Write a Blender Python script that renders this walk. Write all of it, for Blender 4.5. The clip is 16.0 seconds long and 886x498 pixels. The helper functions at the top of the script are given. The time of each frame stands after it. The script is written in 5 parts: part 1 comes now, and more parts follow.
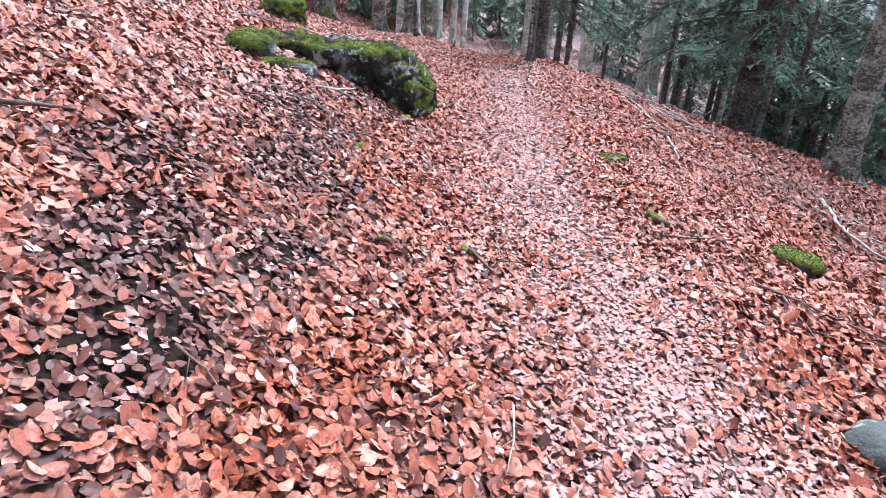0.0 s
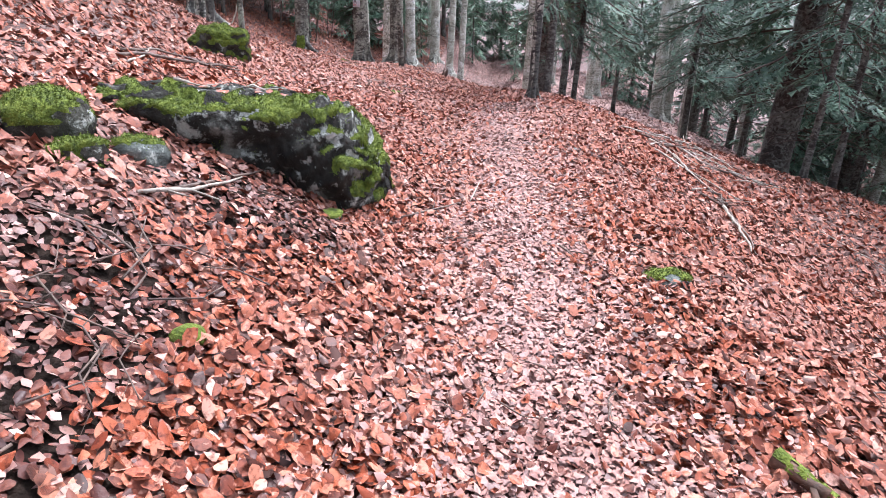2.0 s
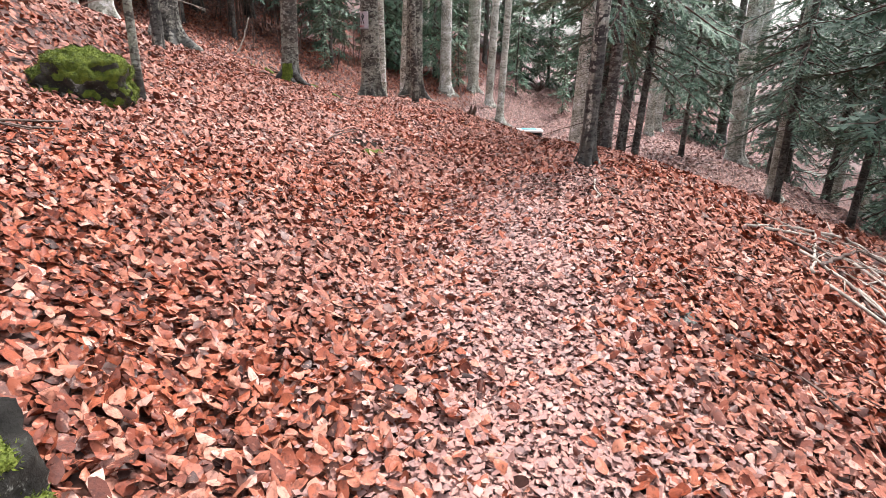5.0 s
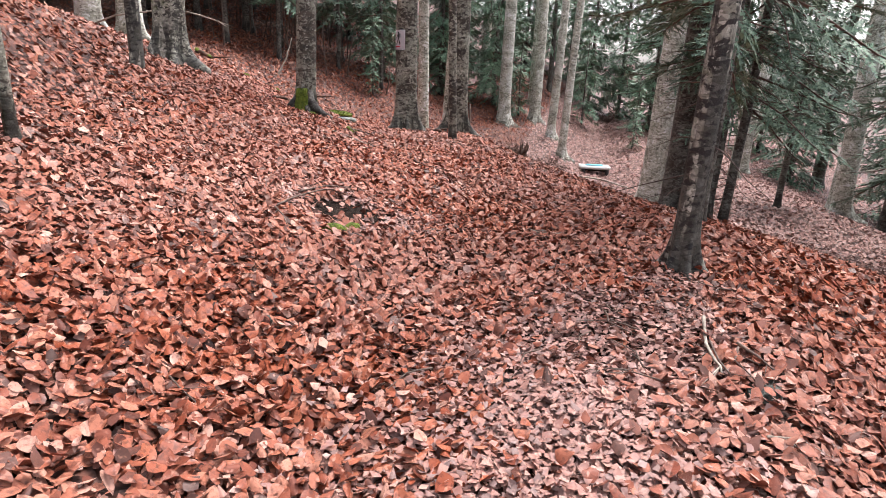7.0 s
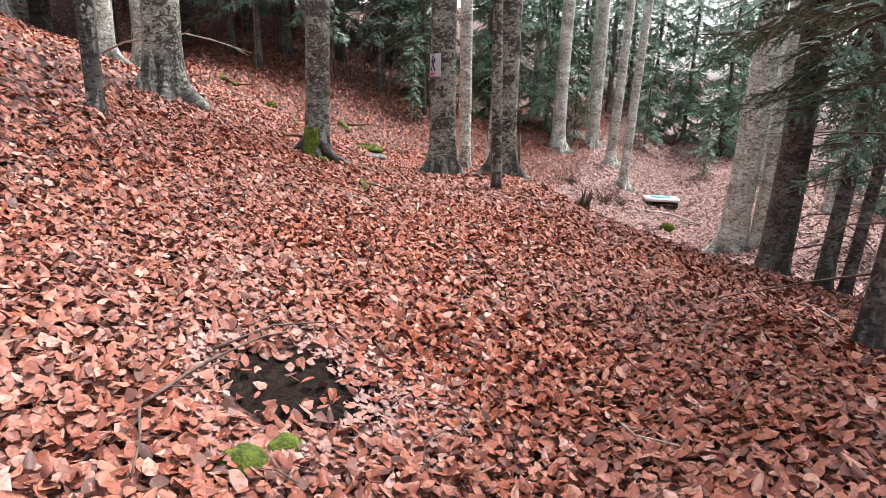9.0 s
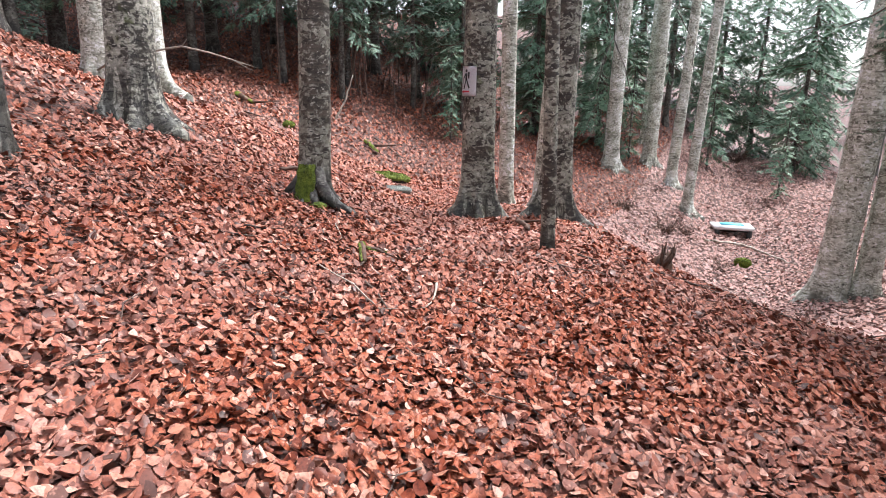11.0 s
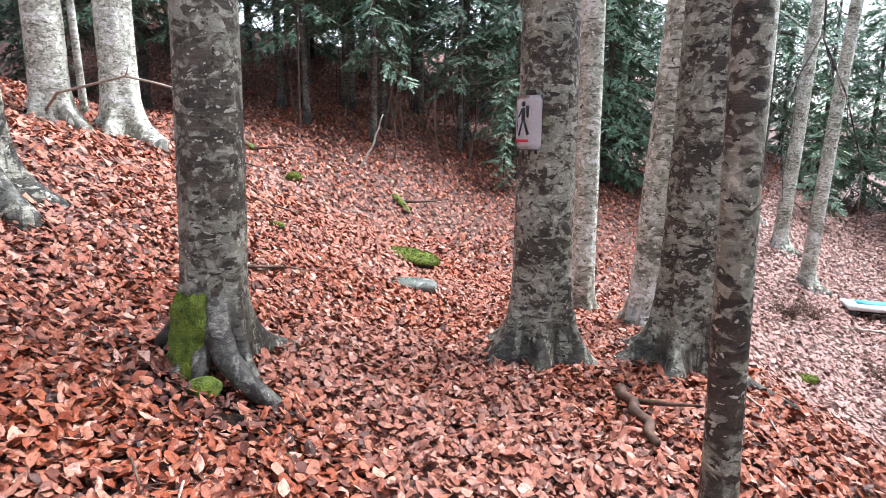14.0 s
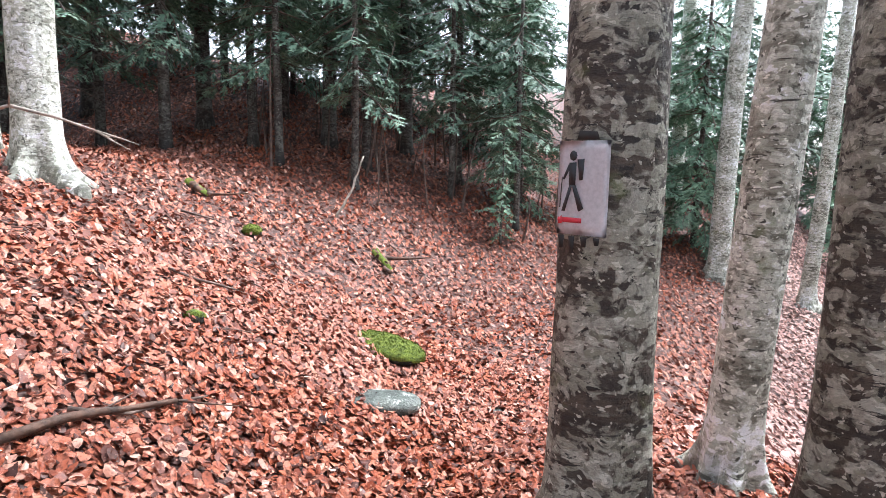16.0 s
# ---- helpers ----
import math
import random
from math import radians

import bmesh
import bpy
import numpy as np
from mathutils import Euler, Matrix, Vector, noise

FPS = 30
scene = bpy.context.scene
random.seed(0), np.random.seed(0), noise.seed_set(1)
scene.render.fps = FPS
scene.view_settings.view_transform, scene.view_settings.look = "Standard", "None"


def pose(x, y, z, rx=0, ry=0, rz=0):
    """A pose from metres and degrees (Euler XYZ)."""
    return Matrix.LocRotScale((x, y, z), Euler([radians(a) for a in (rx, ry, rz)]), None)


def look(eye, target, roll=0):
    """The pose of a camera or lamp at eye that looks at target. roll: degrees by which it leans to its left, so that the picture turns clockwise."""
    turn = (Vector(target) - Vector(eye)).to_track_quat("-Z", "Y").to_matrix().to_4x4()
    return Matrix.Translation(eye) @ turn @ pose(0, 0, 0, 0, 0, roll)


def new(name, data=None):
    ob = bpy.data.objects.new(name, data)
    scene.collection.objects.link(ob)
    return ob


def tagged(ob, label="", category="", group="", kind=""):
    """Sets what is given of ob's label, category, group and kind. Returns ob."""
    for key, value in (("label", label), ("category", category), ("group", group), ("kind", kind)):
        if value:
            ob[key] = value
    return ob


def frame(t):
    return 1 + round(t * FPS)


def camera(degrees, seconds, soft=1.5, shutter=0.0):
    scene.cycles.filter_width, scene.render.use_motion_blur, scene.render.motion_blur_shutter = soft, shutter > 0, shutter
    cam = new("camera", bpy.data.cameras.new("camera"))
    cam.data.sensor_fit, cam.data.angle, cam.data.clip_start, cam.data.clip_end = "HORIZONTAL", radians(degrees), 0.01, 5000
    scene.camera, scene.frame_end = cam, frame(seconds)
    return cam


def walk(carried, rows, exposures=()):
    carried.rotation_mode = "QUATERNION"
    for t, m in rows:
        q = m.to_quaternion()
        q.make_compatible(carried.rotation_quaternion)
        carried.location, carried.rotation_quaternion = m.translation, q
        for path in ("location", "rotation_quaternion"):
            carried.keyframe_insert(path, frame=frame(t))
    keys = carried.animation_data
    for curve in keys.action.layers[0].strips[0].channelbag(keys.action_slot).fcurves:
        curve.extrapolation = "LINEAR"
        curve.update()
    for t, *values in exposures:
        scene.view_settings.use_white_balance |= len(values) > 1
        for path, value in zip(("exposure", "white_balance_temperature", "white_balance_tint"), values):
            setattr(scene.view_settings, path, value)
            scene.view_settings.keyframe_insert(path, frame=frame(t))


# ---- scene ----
cam = camera(75.3, 16.0, 0.55)
PATH = [
    (0, (-0.003, 0.198, 1.398), (-0.007, 2.027, 0.589), 2.2),
    (0.5, (0.037, 0.769, 1.419), (0.039, 2.605, 0.625), 1.7),
    (1, (0.101, 1.377, 1.435), (0.101, 3.221, 0.661), 1.5),
    (1.5, (0.245, 1.947, 1.434), (0.233, 3.798, 0.676), 1.3),
    (2, (0.314, 2.576, 1.427), (0.281, 4.431, 0.679), 0.9),
    (2.5, (0.417, 3.124, 1.41), (0.363, 4.982, 0.671), 0.8),
    (3, (0.481, 3.681, 1.4), (0.399, 5.543, 0.675), 0.3),
    (3.5, (0.462, 4.271, 1.437), (0.349, 6.137, 0.724), 0.1),
    (4, (0.499, 4.842, 1.432), (0.36, 6.708, 0.726), -0.0),
    (6.3, (0.849, 7.654, 1.315), (0.533, 9.53, 0.698), 2.1),
    (6.5, (0.841, 7.855, 1.353), (0.496, 9.728, 0.743), 2.1),
    (7, (0.8, 8.34, 1.362), (0.401, 10.205, 0.76), 1.9),
    (7.5, (0.75, 8.844, 1.43), (0.314, 10.703, 0.836), 1.8),
    (8, (0.713, 9.33, 1.512), (0.242, 11.183, 0.928), 1.7),
    (8.5, (0.6, 9.854, 1.559), (0.082, 11.699, 0.987), 1.3),
    (9, (0.471, 10.332, 1.566), (-0.101, 12.166, 1.01), 1.1),
    (9.2, (0.419, 10.517, 1.589), (-0.166, 12.348, 1.04), 1.1),
    (11.3, (-0.09, 12.497, 1.686), (-0.823, 14.284, 1.166), 0.5),
    (11.5, (-0.125, 12.72, 1.678), (-0.873, 14.503, 1.167), 0.5),
    (12, (-0.292, 13.245, 1.623), (-1.081, 15.015, 1.128), 0.3),
    (12.5, (-0.503, 13.742, 1.609), (-1.331, 15.5, 1.135), 0.2),
    (13, (-0.716, 14.214, 1.637), (-1.574, 15.963, 1.183), 0.2),
    (13.5, (-0.955, 14.686, 1.702), (-1.837, 16.429, 1.269), 0.2),
    (14, (-1.087, 15.152, 1.756), (-1.984, 16.893, 1.352), 0.3),
    (14.5, (-1.234, 15.568, 1.787), (-2.153, 17.312, 1.447), 0.3),
    (15, (-1.446, 15.968, 1.881), (-2.37, 17.713, 1.564), 0.2),
    (15.5, (-1.617, 16.324, 1.897), (-2.526, 18.081, 1.599), 0.5),
    (16, (-1.854, 16.667, 1.87), (-2.73, 18.444, 1.594), 1.0),
]
walk(cam, [(t, look(eye, target, roll)) for t, eye, target, roll in PATH],
     [(0, 1.76, 5450, 14), (2, 1.79, 5700, 14), (4, 1.78, 6200, 13), (6.5, 1.55, 6450, 15), (9, 1.7, 6350, 14), (12, 1.85, 6050, 11.5), (16, 2.1, 5850, 9)])

# ---- light ----
SUN_ELEVATION, SUN_AZIMUTH = radians(64), radians(32)
world = bpy.data.worlds.new("world")
world.use_nodes = True
scene.world = world
wt = world.node_tree
sky = wt.nodes.new("ShaderNodeTexSky")
sky.sky_type, sky.sun_disc = "NISHITA", False
sky.sun_elevation, sky.sun_rotation = SUN_ELEVATION, SUN_AZIMUTH
sky.dust_density, sky.air_density = 4.0, 1.0
veil = wt.nodes.new("ShaderNodeHueSaturation")
veil.inputs["Saturation"].default_value = 0.3
wt.links.new(sky.outputs[0], veil.inputs["Color"])
wt.links.new(veil.outputs[0], wt.nodes["Background"].inputs[0])
wt.nodes["Background"].inputs[1].default_value = 0.15

sun = new("overcast_sun", bpy.data.lights.new("overcast_sun", "SUN"))
sun.data.energy, sun.data.angle, sun.data.color = 1.6, radians(16), (1.0, 0.96, 0.92)
sun.matrix_world = look((0, 0, 30), (0 - 30 * math.sin(SUN_AZIMUTH) / math.tan(SUN_ELEVATION), -30 * math.cos(SUN_AZIMUTH) / math.tan(SUN_ELEVATION), 0))


# ---- materials ----
def shader(name, rough=0.8):
    m = bpy.data.materials.new(name)
    m.use_nodes = True
    t = m.node_tree
    b = t.nodes["Principled BSDF"]
    b.inputs["Roughness"].default_value = rough
    return m, t, b


def node(t, kind, **values):
    n = t.nodes.new("ShaderNode" + kind)
    for key, v in values.items():
        n.inputs[key.replace("_", " ")].default_value = v
    return n


def coords(t, scale=(1, 1, 1)):
    c = t.nodes.new("ShaderNodeTexCoord")
    m = node(t, "Mapping", Scale=scale)
    t.links.new(c.outputs["Object"], m.inputs[0])
    return m.outputs[0]


def ramp(t, fac, stops, hard=False):
    r = t.nodes.new("ShaderNodeValToRGB")
    r.color_ramp.interpolation = "CONSTANT" if hard else "LINEAR"
    e = r.color_ramp.elements
    while len(e) < len(stops):
        e.new(0.5)
    for el, (p, c) in zip(e, stops):
        el.position, el.color = p, (*c, 1)
    t.links.new(fac, r.inputs[0])
    return r.outputs[0]


def mix(t, fac, a, b, how="MIX"):
    n = t.nodes.new("ShaderNodeMix")
    n.data_type, n.blend_type = "RGBA", how
    for k, v in ((0, fac), (6, a), (7, b)):
        if hasattr(v, "is_linked"):
            t.links.new(v, n.inputs[k])
        elif k == 0:
            n.inputs[0].default_value = v
        else:
            n.inputs[k].default_value = (*v, 1)
    return n.outputs[2]


def noise_tex(t, co, scale, detail=4.0, rough=0.6, distortion=0.0):
    n = node(t, "TexNoise", Scale=scale, Detail=detail, Roughness=rough, Distortion=distortion)
    t.links.new(co, n.inputs["Vector"])
    return n.outputs["Fac"]


def cells(t, co, scale, feature="F1", out="Distance"):
    n = node(t, "TexVoronoi", Scale=scale)
    n.feature = feature
    t.links.new(co, n.inputs["Vector"])
    return n.outputs[out]


def bump(t, b, height, strength, distance=0.02):
    n = node(t, "Bump", Strength=strength, Distance=distance)
    t.links.new(height, n.inputs["Height"])
    t.links.new(n.outputs[0], b.inputs["Normal"])


def mask(t, fac, lo, hi):
    return ramp(t, fac, [(lo, (0, 0, 0)), (hi, (1, 1, 1))])


LEAF_STOPS = [(0.0, (0.03, 0.011, 0.008)), (0.1, (0.09, 0.022, 0.012)), (0.28, (0.205, 0.044, 0.019)), (0.52, (0.30, 0.074, 0.033)),
              (0.74, (0.365, 0.116, 0.062)), (0.9, (0.44, 0.19, 0.125)), (1.0, (0.58, 0.35, 0.28))]


def leaf_material(name, source, paler=0.0, darken=0.0):
    """Wet fallen beech leaves: each its own tone, blotched and veined within, glossier where wet."""
    m, t, b = shader(name, 0.4)
    b.inputs["Specular IOR Level"].default_value = 0.25
    if source == "island":
        g = t.nodes.new("ShaderNodeNewGeometry")
        fac = g.outputs["Random Per Island"]
    else:
        g = t.nodes.new("ShaderNodeObjectInfo")
        fac = g.outputs["Random"]
    c = ramp(t, fac, LEAF_STOPS)
    co = coords(t)
    c = mix(t, mask(t, noise_tex(t, co, 55, 3), 0.48, 0.66), c, mix(t, 1.0, c, (0.40, 0.35, 0.33), "MULTIPLY"))
    c = mix(t, mask(t, noise_tex(t, co, 34, 2), 0.6, 0.72), c, (0.47, 0.235, 0.17))
    wide = mask(t, noise_tex(t, co, 0.55, 2), 0.42, 0.62)
    c = mix(t, wide, c, mix(t, 0.3, c, (0.36, 0.21, 0.175)))
    patch = mask(t, noise_tex(t, co, 1.9, 3), 0.5, 0.66)
    c = mix(t, patch, c, mix(t, 1.0, c, (0.96, 0.84, 0.74), "MULTIPLY"))
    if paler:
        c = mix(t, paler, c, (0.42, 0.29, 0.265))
    if darken:
        c = mix(t, darken, c, (0.05, 0.02, 0.018))
    t.links.new(c, b.inputs["Base Color"])
    t.links.new(ramp(t, noise_tex(t, co, 21, 2), [(0.35, (0.3, 0.3, 0.3)), (0.65, (0.62, 0.62, 0.62))]), b.inputs["Roughness"])
    bump(t, b, noise_tex(t, co, 130, 3), 0.5, 0.004)
    return m


leaf_mat = leaf_material("beech_leaf_litter", "island")
leaf_single_mat = leaf_material("beech_leaf_single", "object")
# Gully leaves mixed paler: the open sky's brightness is put into their colour.
gully_leaf_mat = leaf_material("sky_paled_gully_leaves", "island", 0.58)
# Leaf tones mixed towards dark brown, for the bank and bare soil.
dark_leaf_mat = leaf_material("sodden_leaves", "island", 0.0, 0.7)
crumb_mat = leaf_material("trodden_leaf_crumbs", "island", 0.45)


def ground_material():
    m, t, b = shader("forest_floor", 0.7)
    co = coords(t)
    n = node(t, "TexVoronoi", Scale=16.0, Randomness=1.0)
    warp = node(t, "TexNoise", Scale=9.0, Detail=2.0)
    t.links.new(co, warp.inputs["Vector"])
    t.links.new(mix(t, 0.06, co, warp.outputs["Color"], "LINEAR_LIGHT"), n.inputs["Vector"])
    grey = t.nodes.new("ShaderNodeSeparateColor")
    t.links.new(n.outputs["Color"], grey.inputs[0])
    c = ramp(t, grey.outputs[0], LEAF_STOPS)
    c = mix(t, 0.6, c, (0.035, 0.014, 0.01))
    c = mix(t, mask(t, n.outputs["Distance"], 0.25, 0.6), c, (0.05, 0.02, 0.014))
    c = mix(t, mask(t, noise_tex(t, co, 0.8, 4), 0.55, 0.75), c, (0.14, 0.06, 0.042))
    t.links.new(c, b.inputs["Base Color"])
    bump(t, b, n.outputs["Distance"], 0.8, 0.03)
    return m


ground_mat = ground_material()


def soil_material():
    m, t, b = shader("dark_forest_soil", 0.95)
    b.inputs["Specular IOR Level"].default_value = 0.12
    co = coords(t)
    c = ramp(t, noise_tex(t, co, 24, 6), [(0.3, (0.012, 0.008, 0.006)), (0.55, (0.036, 0.024, 0.018)), (0.8, (0.09, 0.058, 0.042))])
    t.links.new(c, b.inputs["Base Color"])
    bump(t, b, noise_tex(t, co, 45, 7, 0.7), 1.0, 0.05)
    return m


soil_mat = soil_material()


def bark_material(name, dark, mid, pale, cover, moss=0.0, foot=0.6):
    """Smooth beech bark: crusts of pale lichen with scalloped edges over darker wet bark, level cracks and bands."""
    m, t, b = shader(name, 0.66)
    info = t.nodes.new("ShaderNodeObjectInfo")
    c0 = t.nodes.new("ShaderNodeTexCoord")
    off = node(t, "VectorMath")
    off.operation = "ADD"
    t.links.new(c0.outputs["Object"], off.inputs[0])
    t.links.new(info.outputs["Location"], off.inputs[1])
    co = off.outputs[0]

    def stretched(*scale):
        q = node(t, "Mapping", Scale=scale)
        t.links.new(co, q.inputs[0])
        return q.outputs[0]

    def summed(a, weight, c):
        q = node(t, "Math")
        q.operation = "MULTIPLY_ADD"
        q.inputs[1].default_value = weight
        t.links.new(a, q.inputs[0])
        t.links.new(c, q.inputs[2])
        return q.outputs[0]

    flat = stretched(1.0, 1.0, 1.5)
    band = stretched(0.5, 0.5, 5.0)
    crack = stretched(1.0, 1.0, 7.0)
    warp = node(t, "TexNoise", Scale=7.0, Detail=3.0)
    t.links.new(co, warp.inputs["Vector"])
    bent = mix(t, 0.07, flat, warp.outputs["Color"], "LINEAR_LIGHT")
    # bare bark
    base = mix(t, mask(t, noise_tex(t, band, 2.6, 5, 0.65), 0.35, 0.65), dark, mid)
    base = mix(t, mask(t, noise_tex(t, co, 26, 5, 0.7), 0.5, 0.7), base, tuple(0.55 * v for v in dark))
    # lichen crusts of two sizes, thicker where the broad pattern says
    broad = noise_tex(t, flat, 2.3, 3)
    crust = node(t, "TexVoronoi", Scale=17.0)
    crust.feature = "SMOOTH_F1"
    crust.inputs["Smoothness"].default_value = 0.15
    t.links.new(bent, crust.inputs["Vector"])
    tint = t.nodes.new("ShaderNodeSeparateColor")
    t.links.new(crust.outputs["Color"], tint.inputs[0])
    shrink = node(t, "Math")
    shrink.operation = "MULTIPLY"
    shrink.inputs[1].default_value = 0.44
    t.links.new(noise_tex(t, bent, 21, 3, 0.55), shrink.inputs[0])
    spread_a = summed(broad, 0.5, summed(tint.outputs[0], 0.15, shrink.outputs[0]))
    level = 0.53 + 0.5 * (cover - 0.8)
    tone = mix(t, tint.outputs[1], pale, tuple(v * k for v, k in zip(pale, (0.52, 0.54, 0.47))))
    tone = mix(t, mask(t, noise_tex(t, co, 48, 4, 0.7), 0.46, 0.7), tone, tuple(0.5 * v for v in pale))
    half = mix(t, 0.5, base, tone)
    c = mix(t, mask(t, spread_a, level - 0.05, level - 0.025), base, half)
    c = mix(t, mask(t, spread_a, level, level + 0.014), c, tone)
    c = mix(t, mask(t, spread_a, level + 0.11, level + 0.125), c, tuple(min(0.8, 1.25 * v) for v in pale))
    spots = noise_tex(t, bent, 27, 2, 0.5)
    c = mix(t, mask(t, spots, 0.64, 0.66), c, tuple(1.1 * v for v in pale))
    c = mix(t, mask(t, noise_tex(t, bent, 19, 4, 0.6), 0.62, 0.65), c, tuple(0.5 * v for v in dark))
    # level cracks and eyebrow scars
    line = noise_tex(t, crack, 4.2, 6, 0.7, 0.6)
    c = mix(t, mask(t, line, 0.61, 0.64), c, tuple(0.45 * v for v in dark))
    if moss:
        c = mix(t, mask(t, noise_tex(t, co, 3.1, 5), 1.0 - moss, 1.08 - moss), c, mix(t, 0.5, c, (0.11, 0.14, 0.035)))
    # darker towards the foot, with a ragged upper edge and running streaks
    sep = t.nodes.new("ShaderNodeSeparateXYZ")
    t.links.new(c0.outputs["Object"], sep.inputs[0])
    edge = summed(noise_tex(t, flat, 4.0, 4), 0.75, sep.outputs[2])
    foot_tone = ramp(t, edge, [(foot, (0.8, 0.8, 0.8)), (foot + 0.2, (0, 0, 0))])
    foot_tone = mix(t, mask(t, noise_tex(t, stretched(1.0, 1.0, 0.16), 9.0, 4, 0.6, 0.6), 0.5, 0.56), foot_tone, (0.12, 0.12, 0.12))
    c = mix(t, foot_tone, c, tuple(0.6 * v for v in dark))
    t.links.new(c, b.inputs["Base Color"])
    h = mix(t, 0.5, line, spread_a)
    h = mix(t, 0.3, h, noise_tex(t, co, 60, 4))
    bump(t, b, h, 0.75, 0.03)
    return m


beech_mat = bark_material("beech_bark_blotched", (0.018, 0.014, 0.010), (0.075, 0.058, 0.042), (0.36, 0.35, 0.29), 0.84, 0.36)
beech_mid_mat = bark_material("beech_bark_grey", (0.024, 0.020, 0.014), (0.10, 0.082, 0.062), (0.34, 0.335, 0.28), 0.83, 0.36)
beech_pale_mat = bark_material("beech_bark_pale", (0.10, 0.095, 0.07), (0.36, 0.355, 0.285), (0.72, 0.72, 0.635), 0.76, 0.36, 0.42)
beech_dark_mat = bark_material("beech_bark_dark", (0.010, 0.008, 0.007), (0.04, 0.032, 0.026), (0.42, 0.41, 0.35), 0.80, 0.3, 1.12)
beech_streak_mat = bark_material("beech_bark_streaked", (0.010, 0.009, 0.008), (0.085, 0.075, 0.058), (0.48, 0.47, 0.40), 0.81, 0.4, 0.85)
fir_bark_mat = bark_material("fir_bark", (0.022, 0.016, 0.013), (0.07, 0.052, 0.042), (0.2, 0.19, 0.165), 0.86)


def moss_material():
    m, t, b = shader("moss", 0.95)
    co = coords(t)
    c = ramp(t, noise_tex(t, co, 22, 6, 0.7), [(0.3, (0.022, 0.036, 0.005)), (0.46, (0.09, 0.125, 0.010)), (0.68, (0.185, 0.225, 0.024))])
    t.links.new(c, b.inputs["Base Color"])
    bump(t, b, noise_tex(t, co, 90, 4), 1.0, 0.02)
    return m


moss_mat = moss_material()


def rock_material(name, tones, lichen=0.58, scale=9):
    m, t, b = shader(name, 0.85)
    co = coords(t)
    c = ramp(t, noise_tex(t, co, 5, 6, 0.65), [(0.35, tones[0]), (0.55, tones[1]), (0.7, tones[2])])
    c = mix(t, mask(t, noise_tex(t, co, scale, 8, 0.72, 0.15), lichen, lichen + 0.07), c, (0.40, 0.415, 0.37))
    b.inputs["Specular IOR Level"].default_value = 0.25
    t.links.new(c, b.inputs["Base Color"])
    bump(t, b, noise_tex(t, co, 18, 8, 0.7), 0.9, 0.05)
    return m


rock_mat = rock_material("dark_lichened_rock", ((0.014, 0.013, 0.010), (0.045, 0.043, 0.033), (0.15, 0.15, 0.125)))
boulder_mat = rock_material("boulder_rock", ((0.009, 0.008, 0.0065), (0.032, 0.030, 0.024), (0.26, 0.265, 0.23)), 0.545, 6)
stone_mat = rock_material("grey_stone", ((0.06, 0.068, 0.06), (0.13, 0.145, 0.13), (0.21, 0.225, 0.2)))


def twig_material(name, a, c2):
    m, t, b = shader(name, 0.75)
    co = coords(t)
    c = ramp(t, noise_tex(t, co, 12, 5), [(0.35, a), (0.65, c2)])
    t.links.new(c, b.inputs["Base Color"])
    bump(t, b, noise_tex(t, co, 70, 4), 0.5, 0.01)
    return m


twig_mat = twig_material("dead_twig_brown", (0.05, 0.03, 0.024), (0.16, 0.11, 0.085))
bleached_mat = twig_material("bleached_deadwood", (0.21, 0.175, 0.14), (0.45, 0.40, 0.335))
rot_mat = twig_material("rotten_wood", (0.035, 0.02, 0.013), (0.13, 0.065, 0.04))


def needle_material(name, a, c2, c3):
    m, t, b = shader(name, 0.55)
    g = t.nodes.new("ShaderNodeNewGeometry")
    c = ramp(t, g.outputs["Random Per Island"], [(0.0, a), (0.6, c2), (1.0, c3)])
    co = coords(t)
    c = mix(t, mask(t, noise_tex(t, co, 0.7, 3), 0.4, 0.65), c, a)
    t.links.new(c, b.inputs["Base Color"])
    return m


needle_mat = needle_material("fir_needles", (0.04, 0.085, 0.055), (0.14, 0.24, 0.155), (0.28, 0.40, 0.27))
needle_fresh_mat = needle_material("fir_needles_light", (0.07, 0.14, 0.085), (0.17, 0.29, 0.18), (0.29, 0.43, 0.28))


def plain(name, colour, rough, grain=0.15, scale=30):
    m, t, b = shader(name, rough)
    c = mix(t, mask(t, noise_tex(t, coords(t), scale, 5), 0.4, 0.7), colour, tuple(v * (1 - grain) for v in colour))
    t.links.new(c, b.inputs["Base Color"])
    return m


sign_white_mat = plain("weathered_white_paint", (0.86, 0.83, 0.86), 0.6, 0.18, 60)
sign_black_mat = plain("black_paint", (0.02, 0.02, 0.024), 0.6)
sign_red_mat = plain("red_paint", (0.55, 0.03, 0.05), 0.6)
tar_mat = plain("dark_bark_stain", (0.02, 0.018, 0.016), 0.8, 0.4)
bench_white_mat = plain("white_panel", (0.78, 0.79, 0.78), 0.5)
bench_blue_mat = plain("blue_panel", (0.1, 0.42, 0.5), 0.5)


